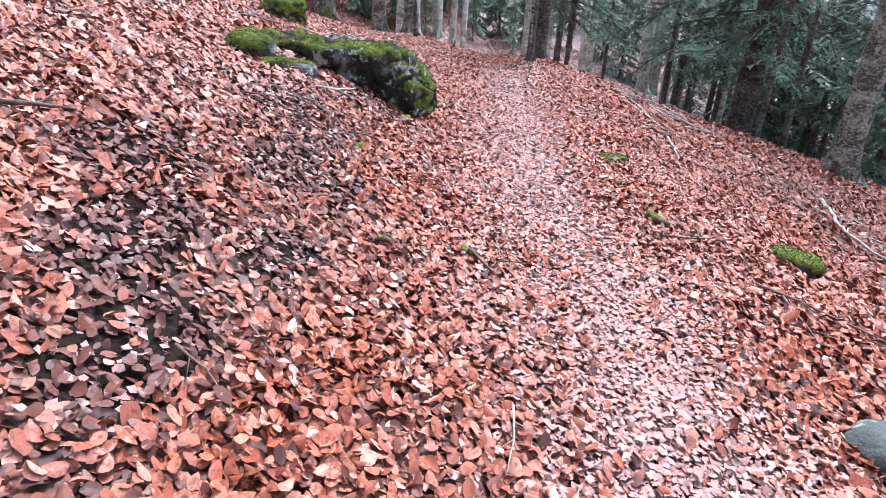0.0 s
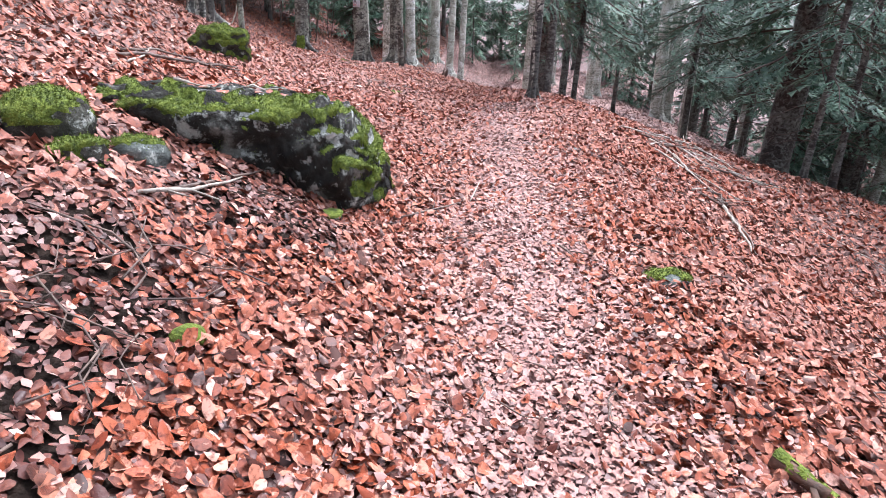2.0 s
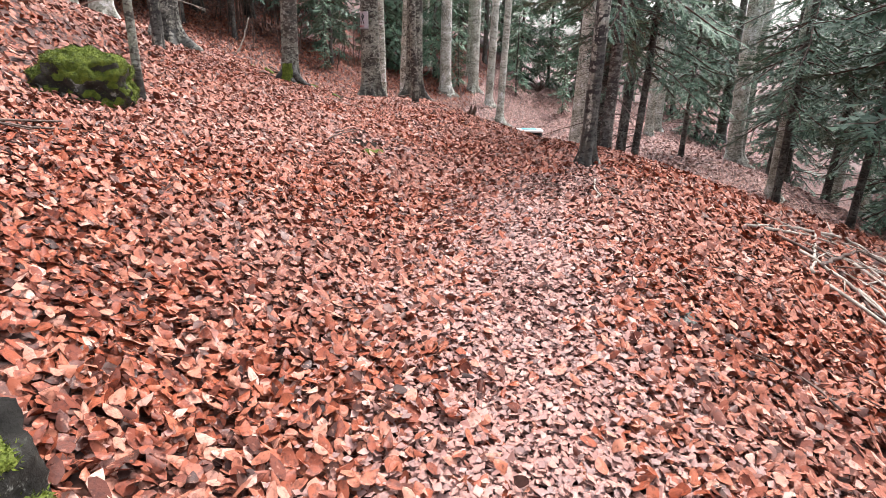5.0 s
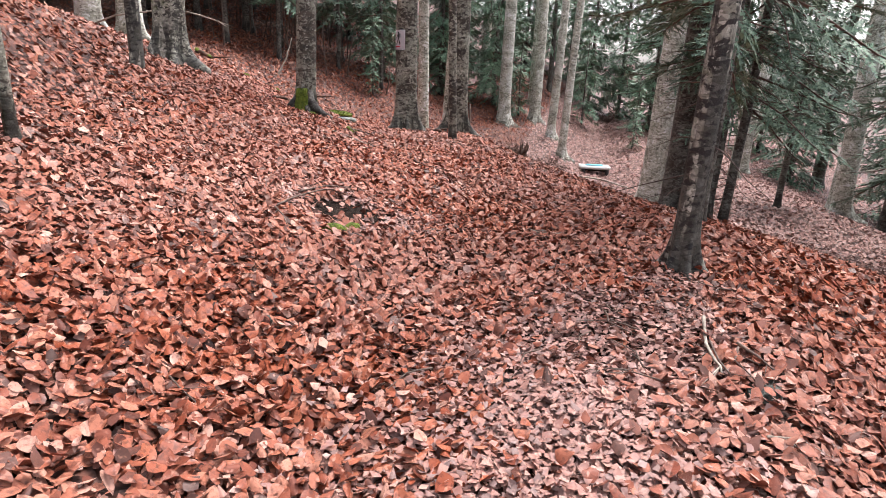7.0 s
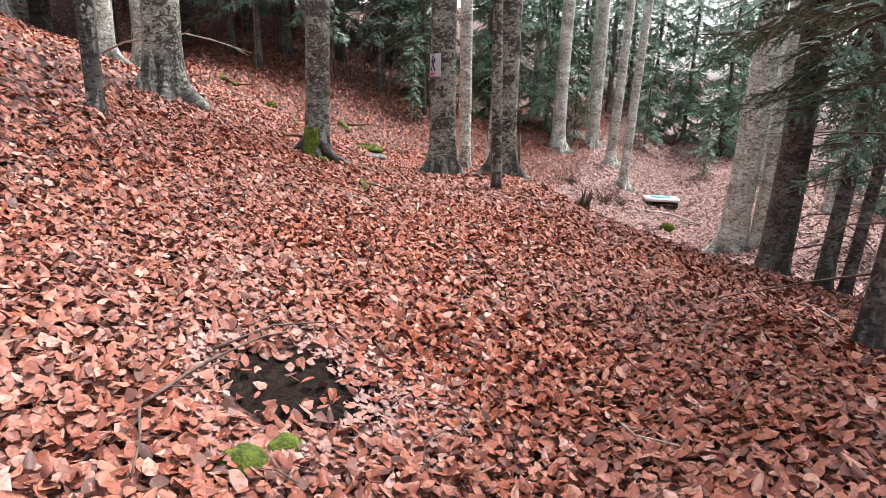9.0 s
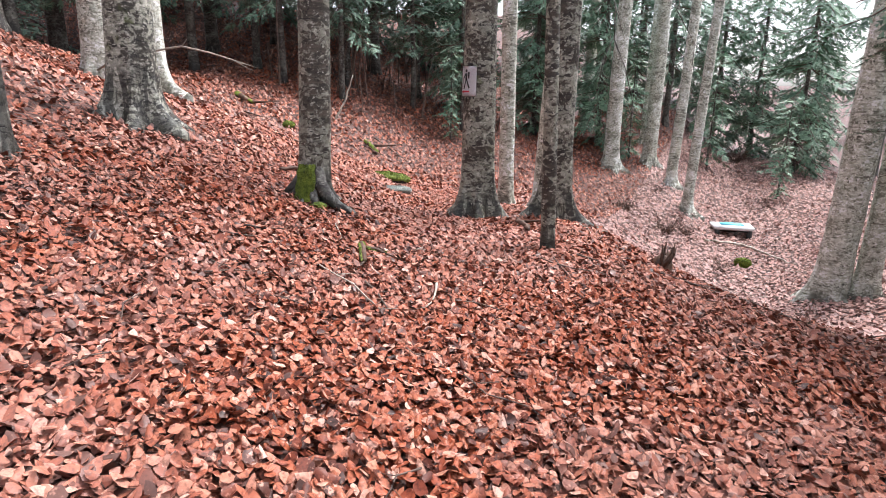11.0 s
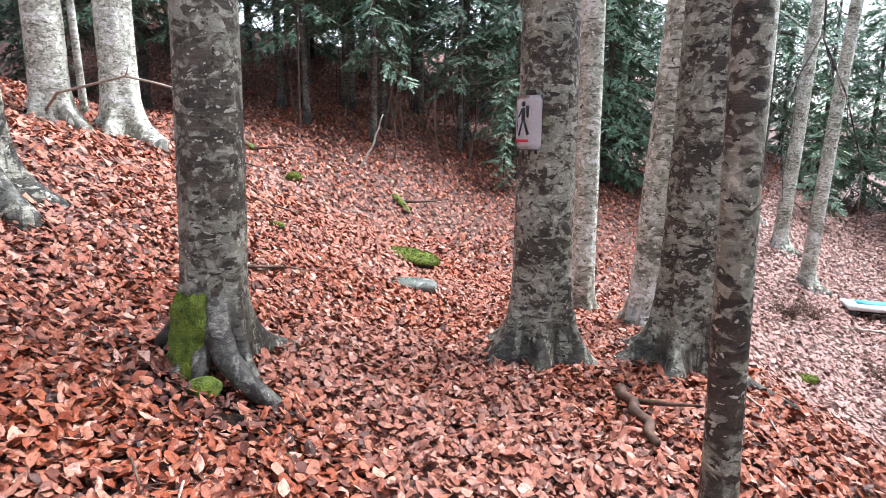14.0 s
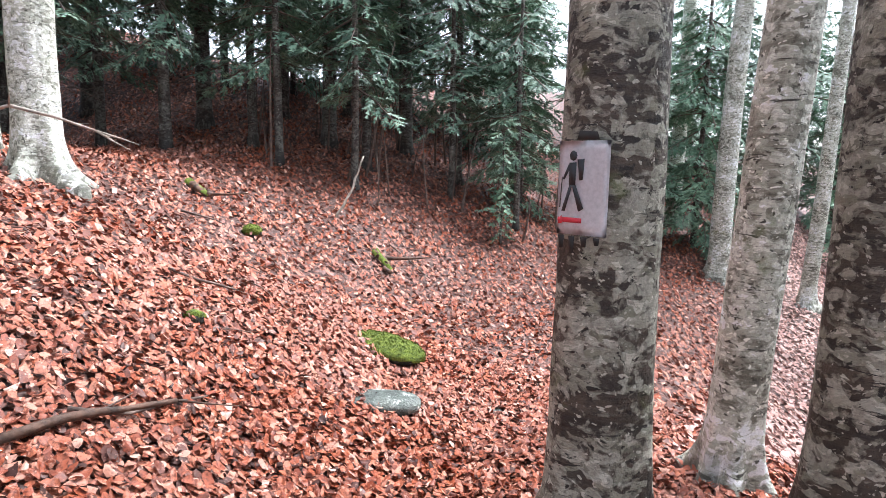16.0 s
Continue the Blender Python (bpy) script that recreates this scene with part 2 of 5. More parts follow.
# ---- ground ----
def spline_rows(knots, q, ease=16.0):
    """Weights of the natural cubic spline through values at the knots; beyond them it runs on and levels out."""
    k, q = np.asarray(knots, float), np.atleast_1d(np.asarray(q, float))
    n, h = len(k), np.diff(k)
    a, r = np.eye(n), np.zeros((n, n))
    for i in range(1, n - 1):
        a[i, i - 1:i + 2] = h[i - 1], 2 * (h[i - 1] + h[i]), h[i]
        r[i, i - 1:i + 2] = 6 / h[i - 1], -6 / h[i - 1] - 6 / h[i], 6 / h[i]
    m, one = np.linalg.solve(a, r), np.eye(n)
    i = np.clip(np.searchsorted(k, q) - 1, 0, n - 2)
    w, qc = (k[i + 1] - k[i])[:, None], np.clip(q, k[0], k[-1])
    u = (k[i + 1] - qc)[:, None] / w
    v = 1 - u
    out = u * one[i] + v * one[i + 1] + ((u ** 3 - u) * m[i] + (v ** 3 - v) * m[i + 1]) * w * w / 6
    first = (one[1] - one[0]) / h[0] - h[0] * m[1] / 6
    last = (one[-1] - one[-2]) / h[-1] + h[-1] * m[-2] / 6
    under, over = np.minimum(q - k[0], 0), np.maximum(q - k[-1], 0)
    under, over = -ease * (1 - np.exp(under / ease)), ease * (1 - np.exp(-over / ease))
    return out + under[:, None] * first + over[:, None] * last


# Heights of the hillside: rows go from the uphill bank across the track to the gully, each along the walk.
ACROSS = (-16, -9, -5.5, -3, -1.3, 0.2, 1.6, 3.5, 7, 13)
ALONG = (0, 3, 6, 9.5, 13, 16, 19, 23, 28, 36)
HEIGHTS = np.array([
    [5.87, 5.43, 4.98, 4.51, 4.29, 4.29, 4.67, 2.14, 3.52, 5.06],
    [3.93, 3.58, 3.22, 2.88, 2.84, 2.68, 1.85, 1.4, 1.61, 2.67],
    [2.58, 2.36, 2.12, 1.84, 1.79, 1.34, 1.01, 0.04, 0.27, 0.29],
    [1.29, 1.21, 1.24, 1.01, 0.76, 0.64, 0.17, -0.29, -0.74, 0.55],
    [0.37, 0.54, 0.69, 0.47, 0.44, 0.28, 0.22, -0.81, -1.37, 0.11],
    [-0.09, -0.02, 0.08, 0.19, 0.16, 0.1, -0.33, -1.66, -1.89, -0.44],
    [-0.41, -0.18, -0.06, 0.17, 0.2, -0.24, -0.75, -2.0, -2.3, -1.32],
    [-0.87, -0.73, -0.73, -0.4, -0.32, -0.64, -1.15, -1.81, -2.05, -1.53],
    [-1.87, -1.8, -1.71, -1.49, -1.38, -1.77, -2.26, -1.94, -2.02, -1.83],
    [-3.73, -3.66, -3.59, -3.42, -3.34, -3.52, -3.82, -4.07, -4.72, -3.17],
])


def heights(x, y):
    x, y = np.atleast_1d(x), np.atleast_1d(y)
    y = np.where(y > 36, y - (y - 36) * np.clip((x - 11) / 9, 0, 1), y)
    z = np.einsum("ij,jk,ik->i", spline_rows(ACROSS, x, 45.0), HEIGHTS, spline_rows(ALONG, y))
    lumps = 0.012 * np.sin(2.9 * x + 1.3 * np.sin(1.7 * y)) * np.sin(3.3 * y + 0.8 * np.sin(2.1 * x)) + 0.007 * np.sin(7.1 * x + 2 * y) * np.sin(6.3 * y - x)
    hollow = 0.13 * np.exp(-((x + 0.42) / 0.42) ** 2 - ((y - 6.15) / 0.34) ** 2)
    hollow = hollow + 0.09 * np.exp(-((x + 1.9) / 0.9) ** 2 - ((y - 18.6) / 0.9) ** 2)
    return z + lumps - hollow


def gz(x, y):
    return float(heights(x, y)[0])


def mesh_from(name, verts, faces, mat, smooth=True):
    me = bpy.data.meshes.new(name)
    me.from_pydata(verts, [], faces)
    me.update()
    if smooth:
        me.polygons.foreach_set("use_smooth", [True] * len(me.polygons))
    me.materials.append(mat)
    return me


def part(name, bm, material, parent=None, label=""):
    me = bpy.data.meshes.new(name)
    for f in bm.faces:
        f.smooth = True
    bm.to_mesh(me)
    bm.free()
    me.materials.append(material)
    return hang(name, me, parent, label)


def hang(name, me, parent=None, label=""):
    ob = new(name, me)
    if parent:
        ob.parent = parent
    if label:
        tagged(ob, label)
    return ob


def spread(lo, hi, fine_lo, fine_hi, fine, grow):
    mid = list(np.arange(fine_lo, fine_hi + fine / 2, fine))
    step, v = fine, mid[-1]
    while v < hi:
        step *= grow
        v += step
        mid.append(v)
    step, v = fine, mid[0]
    while v > lo:
        step *= grow
        v -= step
        mid.insert(0, v)
    return np.array(mid)


gxs, gys = spread(-400, 400, -8, 6, 0.14, 1.07), spread(-200, 600, -2, 24, 0.14, 1.07)
gx, gy = (a.ravel() for a in np.meshgrid(gxs, gys))
gv = np.stack([gx, gy, heights(gx, gy)], 1)
nx = len(gxs)
ii = (np.arange(len(gys) - 1)[:, None] * nx + np.arange(nx - 1)).ravel()
ground = new("ground", mesh_from("ground", gv.tolist(), np.stack([ii, ii + 1, ii + nx + 1, ii + nx], 1).tolist(), ground_mat))
tagged(ground, "forest hillside covered in russet beech leaves", "ground", kind="structure")


# ---- trees ----
def tube(points, radii, sides=8, cap=True, flute=0.0, seed=0):
    """Vertices and faces of a tapering round limb along the points."""
    v, f = [], []
    pts = [Vector(p) for p in points]
    ref = Vector((1, 0.13, 0.07))
    for i, p in enumerate(pts):
        d = (pts[min(i + 1, len(pts) - 1)] - pts[max(i - 1, 0)]).normalized()
        if abs(d.dot(ref.normalized())) > 0.93:
            ref = Vector((0.1, 1, 0.3))
        a = (ref - d * ref.dot(d)).normalized()
        b = d.cross(a)
        for s in range(sides):
            w = 2 * math.pi * s / sides
            r = radii[i] * (1 + flute * noise.noise((3 * math.cos(w) + seed, 3 * math.sin(w), 9 * i / len(pts))))
            v.append(tuple(p + (a * math.cos(w) + b * math.sin(w)) * r))
    for i in range(len(pts) - 1):
        for s in range(sides):
            n = (s + 1) % sides
            f.append((i * sides + s, i * sides + n, (i + 1) * sides + n, (i + 1) * sides + s))
    if cap:
        f.append(tuple(range(sides))[::-1])
        f.append(tuple(range((len(pts) - 1) * sides, len(pts) * sides)))
    return v, f


def joined(pieces):
    v, f = [], []
    for pv, pf in pieces:
        o = len(v)
        v += pv
        f += [tuple(i + o for i in q) for q in pf]
    return v, f


def trunk_shape(r, height, lean, bend, flare, lobes, seed, sides=44):
    """A beech bole: root buttresses at the foot, a slow bend and unequal girth above."""
    rng = random.Random(seed)
    zs = [-0.35, -0.12, 0, 0.06, 0.13, 0.22, 0.34, 0.5, 0.7, 0.95, 1.3, 1.7, 2.2, 2.8, 3.5, 4.5, 6, 8, 10, height]
    zs = [z for z in zs if z < height] + [height]
    phase = [rng.uniform(-0.35, 0.35) + 2 * math.pi * k / lobes for k in range(lobes)]
    power = [rng.uniform(0.55, 1.3) for _ in range(lobes)]
    v, f = [], []
    for z in zs:
        cx = lean[0] * z + bend * math.sin(0.55 * z + seed)
        cy = lean[1] * z + bend * math.cos(0.45 * z + 2 * seed)
        cx, cy = cx - bend * math.sin(seed), cy - bend * math.cos(2 * seed)
        taper = r * (1 - 0.45 * max(z, 0) / height)
        for s in range(sides):
            w = 2 * math.pi * s / sides
            root = sum(p * max(0.0, math.cos(w - ph)) ** 22 for p, ph in zip(power, phase))
            low, wide = math.exp(-max(z, -0.1) / (0.07 + 0.45 * r)), math.exp(-max(z, -0.1) / (0.12 + 0.9 * r))
            q = taper * (1 + flare * (low * (0.22 + 1.0 * root) + 0.45 * wide * (root - 0.35)))
            q *= 1 + 0.05 * noise.noise((2.2 * math.cos(w) + seed, 2.2 * math.sin(w), 1.6 * z)) + 0.02 * noise.noise((7 * math.cos(w), 7 * math.sin(w) + seed, 5 * z))
            v.append((cx + q * math.cos(w), cy + q * math.sin(w), z))
    for i in range(len(zs) - 1):
        for s in range(sides):
            n = (s + 1) % sides
            f.append((i * sides + s, i * sides + n, (i + 1) * sides + n, (i + 1) * sides + s))
    f.append(tuple(range((len(zs) - 1) * sides, len(zs) * sides)))
    return v, f


def bare_crown(r, height, lean, seed):
    """Leafless limbs with forked twigs in the upper half."""
    rng = random.Random(seed + 77)
    out = []
    for k in range(9):
        z = height * rng.uniform(0.5, 0.97)
        w = rng.uniform(0, 2 * math.pi)
        p = Vector((lean[0] * z, lean[1] * z, z))
        d = Vector((math.cos(w), math.sin(w), rng.uniform(0.5, 1.1))).normalized()
        n = 5
        pts = [p + d * (0.55 * i) + Vector((0, 0, 0.03 * i * i)) + Vector([rng.uniform(-0.1, 0.1) for _ in range(3)]) * (i > 0) for i in range(n)]
        rr = r * 0.28
        out.append(tube(pts, [rr * (1 - 0.2 * i) for i in range(n)], 6))
        for q in range(1, n):
            for side in (-1, 1):
                e = (d + Vector((-d.y, d.x, 0.2)) * side * rng.uniform(0.5, 1.0)).normalized()
                tip = [pts[q] + e * (0.4 * j) + Vector([rng.uniform(-0.06, 0.06) for _ in range(3)]) * (j > 0) for j in range(4)]
                out.append(tube(tip, [rr * 0.4 * (1 - 0.28 * j) for j in range(4)], 4))
    return joined(out)


def beech(x, y, r, height, mat, label, lean=(0, 0), bend=0.02, flare=0.75, lobes=6, seed=1, group="", sides=72):
    tree = new("beech_tree")
    tree.location = (x, y, gz(x, y))
    tagged(tree, label, "tree", group)
    v, f = trunk_shape(r, height, lean, bend, flare, lobes, seed, sides)
    hang("trunk", mesh_from("trunk", v, f, mat), tree)
    v, f = bare_crown(r, height, lean, seed)
    tagged(hang("crown", mesh_from("crown", v, f, mat), tree, "leafless grey limbs"), kind="stuff")
    return tree


def blade(base, along, across, length, width, teeth, rng):
    """A flat fir spray: a rib with a saw edge of needles on both sides."""
    v, f = [], []
    droop = Vector((0, 0, -0.10 * length))
    for i in range(teeth):
        u0, u1 = i / teeth, (i + 1.0) / teeth
        wid = width * (1 - 0.75 * u0) * rng.uniform(0.8, 1.2)
        p0, p1 = base + along * (length * u0) + droop * u0 * u0, base + along * (length * u1) + droop * u1 * u1
        for s in (-1, 1):
            tip = p1 + across * (s * wid) + along * (0.35 * wid) + Vector((0, 0, rng.uniform(-0.1, 0.16) * wid))
            o = len(v)
            v += [tuple(p0), tuple(tip), tuple(p1)]
            f.append((o, o + 1, o + 2) if s > 0 else (o, o + 2, o + 1))
    return v, f


def bough(length, rng, twigs, teeth, width=0.09):
    """A fir bough along +x that dips and lifts at its tip, with flat side sprays."""
    pieces, wood = [], []
    ax = []
    sag = rng.uniform(0.12, 0.3)
    for i in range(6):
        u = i / 5
        ax.append(Vector((length * u, 0.06 * length * math.sin(3 * u + rng.uniform(-0.3, 0.3)), -sag * length * math.sin(2.2 * u) * u)))
    wood.append(tube(ax[::2] + [ax[5]], [0.012 * length * (1 - 0.8 * i / 3) + 0.002 for i in range(4)], 3, False))
    for k in range(twigs):
        u = 0.22 + 0.78 * (k + rng.uniform(0, 0.6)) / twigs
        j = min(4, int(u * 5))
        base = ax[j].lerp(ax[j + 1], u * 5 - j) if u < 1 else ax[5]
        for s in (-1, 1):
            ang = radians(rng.uniform(38, 62)) * s
            d = Vector((math.cos(ang), math.sin(ang), rng.uniform(-0.5, 0.08))).normalized()
            ln = length * (0.42 * (1.12 - u)) * rng.uniform(0.65, 1.2) + 0.06
            side = Vector((-d.y, d.x, rng.uniform(-0.8, 0.8))).normalized()
            pieces.append(blade(base, d, side, ln, width * (0.6 + 0.5 * length / 2), teeth, rng))
            if ln > 0.3:
                for h in (0.42,):
                    for q in (-1, 1):
                        d2 = (d + side * q * 0.8).normalized()
                        pieces.append(blade(base + d * (ln * h), d2, Vector((-d2.y, d2.x, rng.uniform(-0.6, 0.6))), ln * 0.45 * (1.2 - h), width * 0.75, max(3, teeth - 2), rng))
    pieces.append(blade(ax[4], (ax[5] - ax[4]).normalized(), Vector((0, 1, 0)), length * 0.3, width, teeth, rng))
    return joined(pieces), joined(wood)


def moved(piece, m):
    return [tuple(m @ Vector(p)) for p in piece[0]], piece[1]


rng_b = random.Random(5)
BOUGHS = [bough(ln, rng_b, tw, te) for ln, tw, te in ((2.3, 7, 5), (2.0, 7, 5), (1.7, 6, 5), (1.3, 6, 4), (0.9, 5, 4), (0.55, 4, 4))]
BOUGHS_FINE = [bough(ln, rng_b, tw, te, 0.045) for ln, tw, te in ((2.3, 11, 11), (2.0, 11, 10), (1.7, 10, 9), (1.3, 9, 8), (0.9, 7, 7), (0.55, 5, 6))]
BOUGHS_PLAIN = [bough(ln, rng_b, tw, te, 0.12) for ln, tw, te in ((2.3, 5, 4), (2.0, 4, 4), (1.7, 4, 4), (1.3, 3, 4), (0.9, 3, 3), (0.55, 2, 3))]


def fir_meshes(height, r, bare, reach, seed, per=5, gap=0.48, needles=None, dead=True, fine=6.0, near=None):
    """Meshes of a fir: the bole, its dead snags under the crown, and the crown of boughs."""
    rng = random.Random(seed)
    zs = [-0.4, 0, 0.15, 0.4, 1, 2, 3.5, 5.5, 8, 11, height]
    zs = [z for z in zs if z < height] + [height]
    pts = [(0.015 * math.sin(z + seed), 0.015 * math.cos(1.3 * z), z) for z in zs]
    rad = [r * (1.35 if z < 0.1 else 1.12 if z < 0.3 else 1.0) * (1 - 0.93 * max(z, 0) / height) for z in zs]
    bole = mesh_from("trunk", *tube(pts, rad, 14, True, 0.12, seed), fir_bark_mat)
    green, wood = [], []
    z = bare
    while z < height - 0.2:
        low = z < fine
        for k in range(per if low else 4):
            w = 2 * math.pi * (k + rng.uniform(-0.3, 0.3)) / per + z * 2.1
            ln = reach * (1 - 0.85 * (z - bare) / (height - bare)) * rng.uniform(0.55, 1.1)
            if z < bare + 1.2:
                ln *= 0.75
            lib = (near or BOUGHS) if low else BOUGHS_PLAIN
            pick = min(range(6), key=lambda q: abs((2.3, 2.0, 1.7, 1.3, 0.9, 0.55)[q] - ln))
            tilt = radians(rng.uniform(-2, 30))
            m = Matrix.Translation((0, 0, z + rng.uniform(-0.15, 0.15))) @ Matrix.Rotation(w, 4, "Z") @ Matrix.Rotation(tilt, 4, "Y") @ Matrix.Rotation(radians(rng.uniform(-35, 35)), 4, "X")
            g, wd = lib[pick]
            green.append(moved(g, m))
            wood.append(moved(wd, m))
        z += gap * rng.uniform(0.8, 1.2) * (1 if low else 1.5)
    if dead:
        for k in range(26):
            z = rng.uniform(0.5, bare + 2.0)
            w = rng.uniform(0, 6.28)
            ln = rng.uniform(0.4, 1.5)
            d = Vector((math.cos(w), math.sin(w), rng.uniform(-0.35, 0.1)))
            q = [Vector((0, 0, z)) + d * (ln * i / 4) + Vector((0, 0, -0.07 * ln * i * i / 8)) + Vector([rng.uniform(-0.03, 0.03) for _ in range(3)]) * (i > 0) for i in range(5)]
            wood.append(tube(q, [0.011 * (1 - 0.2 * i) for i in range(5)], 3, False))
    crown = mesh_from("crown", *joined(green), needles or needle_mat, False)
    snags = mesh_from("dead_wood", *joined(wood), twig_mat)
    return bole, crown, snags


FIR_KINDS = [fir_meshes(15, 0.2, 3.0, 2.6, 11), fir_meshes(13, 0.13, 2.5, 2.4, 12), fir_meshes(11, 0.09, 2.2, 2.1, 13), fir_meshes(16, 0.24, 2.2, 2.7, 14),
             fir_meshes(4.6, 0.045, 0.5, 1.25, 15, 4, 0.34, needle_fresh_mat, False), fir_meshes(12, 0.1, 0.6, 2.5, 16, 6, 0.36, needle_fresh_mat, True, 7.0),
             fir_meshes(14, 0.16, 1.0, 2.6, 17, 5, 0.5, None, False, 0.0), fir_meshes(11, 0.07, 2.1, 1.7, 18, 3, 0.6, None, True, 4.0, BOUGHS_FINE), fir_meshes(16, 0.26, 5.0, 2.5, 19), fir_meshes(12, 0.085, 2.3, 2.3, 23, 5, 0.42, None, True, 4.5, BOUGHS_FINE), fir_meshes(12, 0.1, 0.4, 2.4, 24, 5, 0.44, None, True, 6.0)]


def fir(x, y, kind, scale=1.0, turn=0.0, lean=(0, 0), label="dark green fir with drooping boughs and dead lower twigs", group="firs of the wood"):
    tree = new("fir_tree")
    tree.matrix_world = Matrix.Translation((x, y, gz(x, y))) @ Matrix.Rotation(radians(lean[0]), 4, "Y") @ Matrix.Rotation(radians(lean[1]), 4, "X") @ pose(0, 0, 0, 0, 0, turn) @ Matrix.Scale(scale, 4)
    tagged(tree, label, "tree", group)
    bole, crown, snags = FIR_KINDS[kind]
    hang("trunk", bole, tree)
    tagged(hang("crown", crown, tree), kind="stuff")
    tagged(hang("dead_wood", snags, tree, "thin dead twigs"), kind="stuff")
    return tree


# beeches along the walk
sign_tree = beech(-2.25, 18.93, 0.203, 13, beech_mat, "stout mottled beech carrying a painted waymark", (0.0, 0.0), 0.01, 1.0, 7, 3)
mid_tree = beech(-3.40, 17.12, 0.158, 13, beech_mid_mat, "grey beech with mossy spreading root foot", (0.04, 0.0), 0.01, 0.9, 5, 8)
beech(-5.80, 17.15, 0.25, 14, beech_streak_mat, "thick old beech with pale streaked root foot", (0.04, 0), 0.02, 0.55, 8, 5)
beech(-9.66, 20.95, 0.275, 14, beech_pale_mat, "pale smooth beech on the slope", (0.03, 0), 0.02, 0.9, 6, 9)
slim_tree = beech(-10.05, 20.15, 0.26, 13, beech_pale_mat, "pale beech standing close to another", (0.03, 0), 0.02, 0.6, 5, 19)
beech(-4.65, 14.95, 0.085, 10, beech_dark_mat, "thin dark beech on the bank", (0.02, 0), 0.02, 0.5, 4, 21)
beech(-2.84, 11.5, 0.042, 7, beech_mid_mat, "young thin beech with mossy foot on the bank", (0.03, 0), 0.02, 0.6, 4, 22, sides=14)
dark_tree = beech(-1.34, 19.2, 0.18, 13, beech_mat, "dark leaning beech with buttressed foot", (0.0, 0.0), 0.01, 1.3, 5, 12)
thin_tree = beech(-1.04, 17.38, 0.067, 10, beech_mat, "slender mottled beech close to the track", (-0.035, 0), 0.006, 0.2, 4, 13)
beech(-1.74, 20.35, 0.155, 13, beech_pale_mat, "pale leaning beech with lichened bark", (0.05, 0.0), 0.01, 0.9, 5, 14)
beech(-2.40, 20.8, 0.118, 13, beech_pale_mat, "straight pale beech behind the marked tree", (-0.01, 0), 0.01, 0.6, 5, 15)
beech(1.49, 11.75, 0.068, 12, beech_dark_mat, "dark-footed beech with pale crust beside the track", (0.02, 0), 0.01, 1.2, 5, 16)
beech(-10.67, 21.0, 0.06, 9, beech_pale_mat, "thin crooked pale beech stem on the slope", (0.02, 0), 0.09, 0.5, 4, 26, sides=16)
FAR = "pale beeches across the gully"
for x, y, r, lean, seed in ((-0.83, 33.6, 0.24, 0.0, 31), (-0.05, 32.2, 0.17, 0.04, 32), (0.47, 30.4, 0.15, 0.05, 33), (-1.95, 32.0, 0.25, 0.02, 34), (-3.3, 35.2, 0.22, 0.0, 36), (-1.1, 35.4, 0.2, 0.0, 37),
                            (3.0, 24.6, 0.30, 0.02, 38), (3.55, 24.6, 0.2, 0.03, 39), (8.3, 26.0, 0.25, -0.02, 40), (7.66, 21.4, 0.15, 0.0, 41)):
    beech(x, y, r, 15, beech_pale_mat, "pale lichened beech trunk across the gully", (lean, 0), 0.03, 0.8, 5, seed, FAR, 18)
RIGHT = "pale beeches down the slope"
for x, y, r, seed in ((9.5, 29.4, 0.22, 51), (12.4, 27.2, 0.2, 52), (11.2, 33.0, 0.22, 53), (14.8, 24.5, 0.2, 54), (7.2, 32.0, 0.2, 55), (13.6, 20.4, 0.17, 56), (16.8, 21.0, 0.2, 57), (6.3, 29.5, 0.17, 58), (15.5, 30.5, 0.2, 59), (18.5, 26.5, 0.22, 60), (5.2, 33.5, 0.2, 62)):
    beech(x, y, r, 16, beech_pale_mat, "pale beech trunk between the firs down the slope", (0.02, 0), 0.03, 0.6, 5, seed, RIGHT, 16)

# firs
fir(8.4, 17.1, 3, 1.5, 20, (1, 0), "large fir with a broad brown trunk", "firs down the slope")
beech(7.65, 11.2, 0.25, 15, beech_mid_mat, "thick grey beech at the edge of the slope", (0.0, 0), 0.02, 0.6, 6, 61)
fir(2.83, 20.0, 8, 0.9, 10, (0, 0), "thick dark fir trunk at the crest", "firs down the slope")
fir(3.25, 19.1, 9, 1.25, 130, (1, 0), "slim dark fir beside the track", "firs down the slope")
fir(2.12, 14.5, 9, 1.0, 130, (1, 0), "slim dark fir beside the track", "firs down the slope")
fir(7.2, 20.2, 9, 1.1, 200, (0, 0), "slim dark fir beside the track", "firs down the slope")
fir(3.62, 19.3, 9, 1.0, 80, (1.5, 0), "slim dark fir beside the track", "firs down the slope")
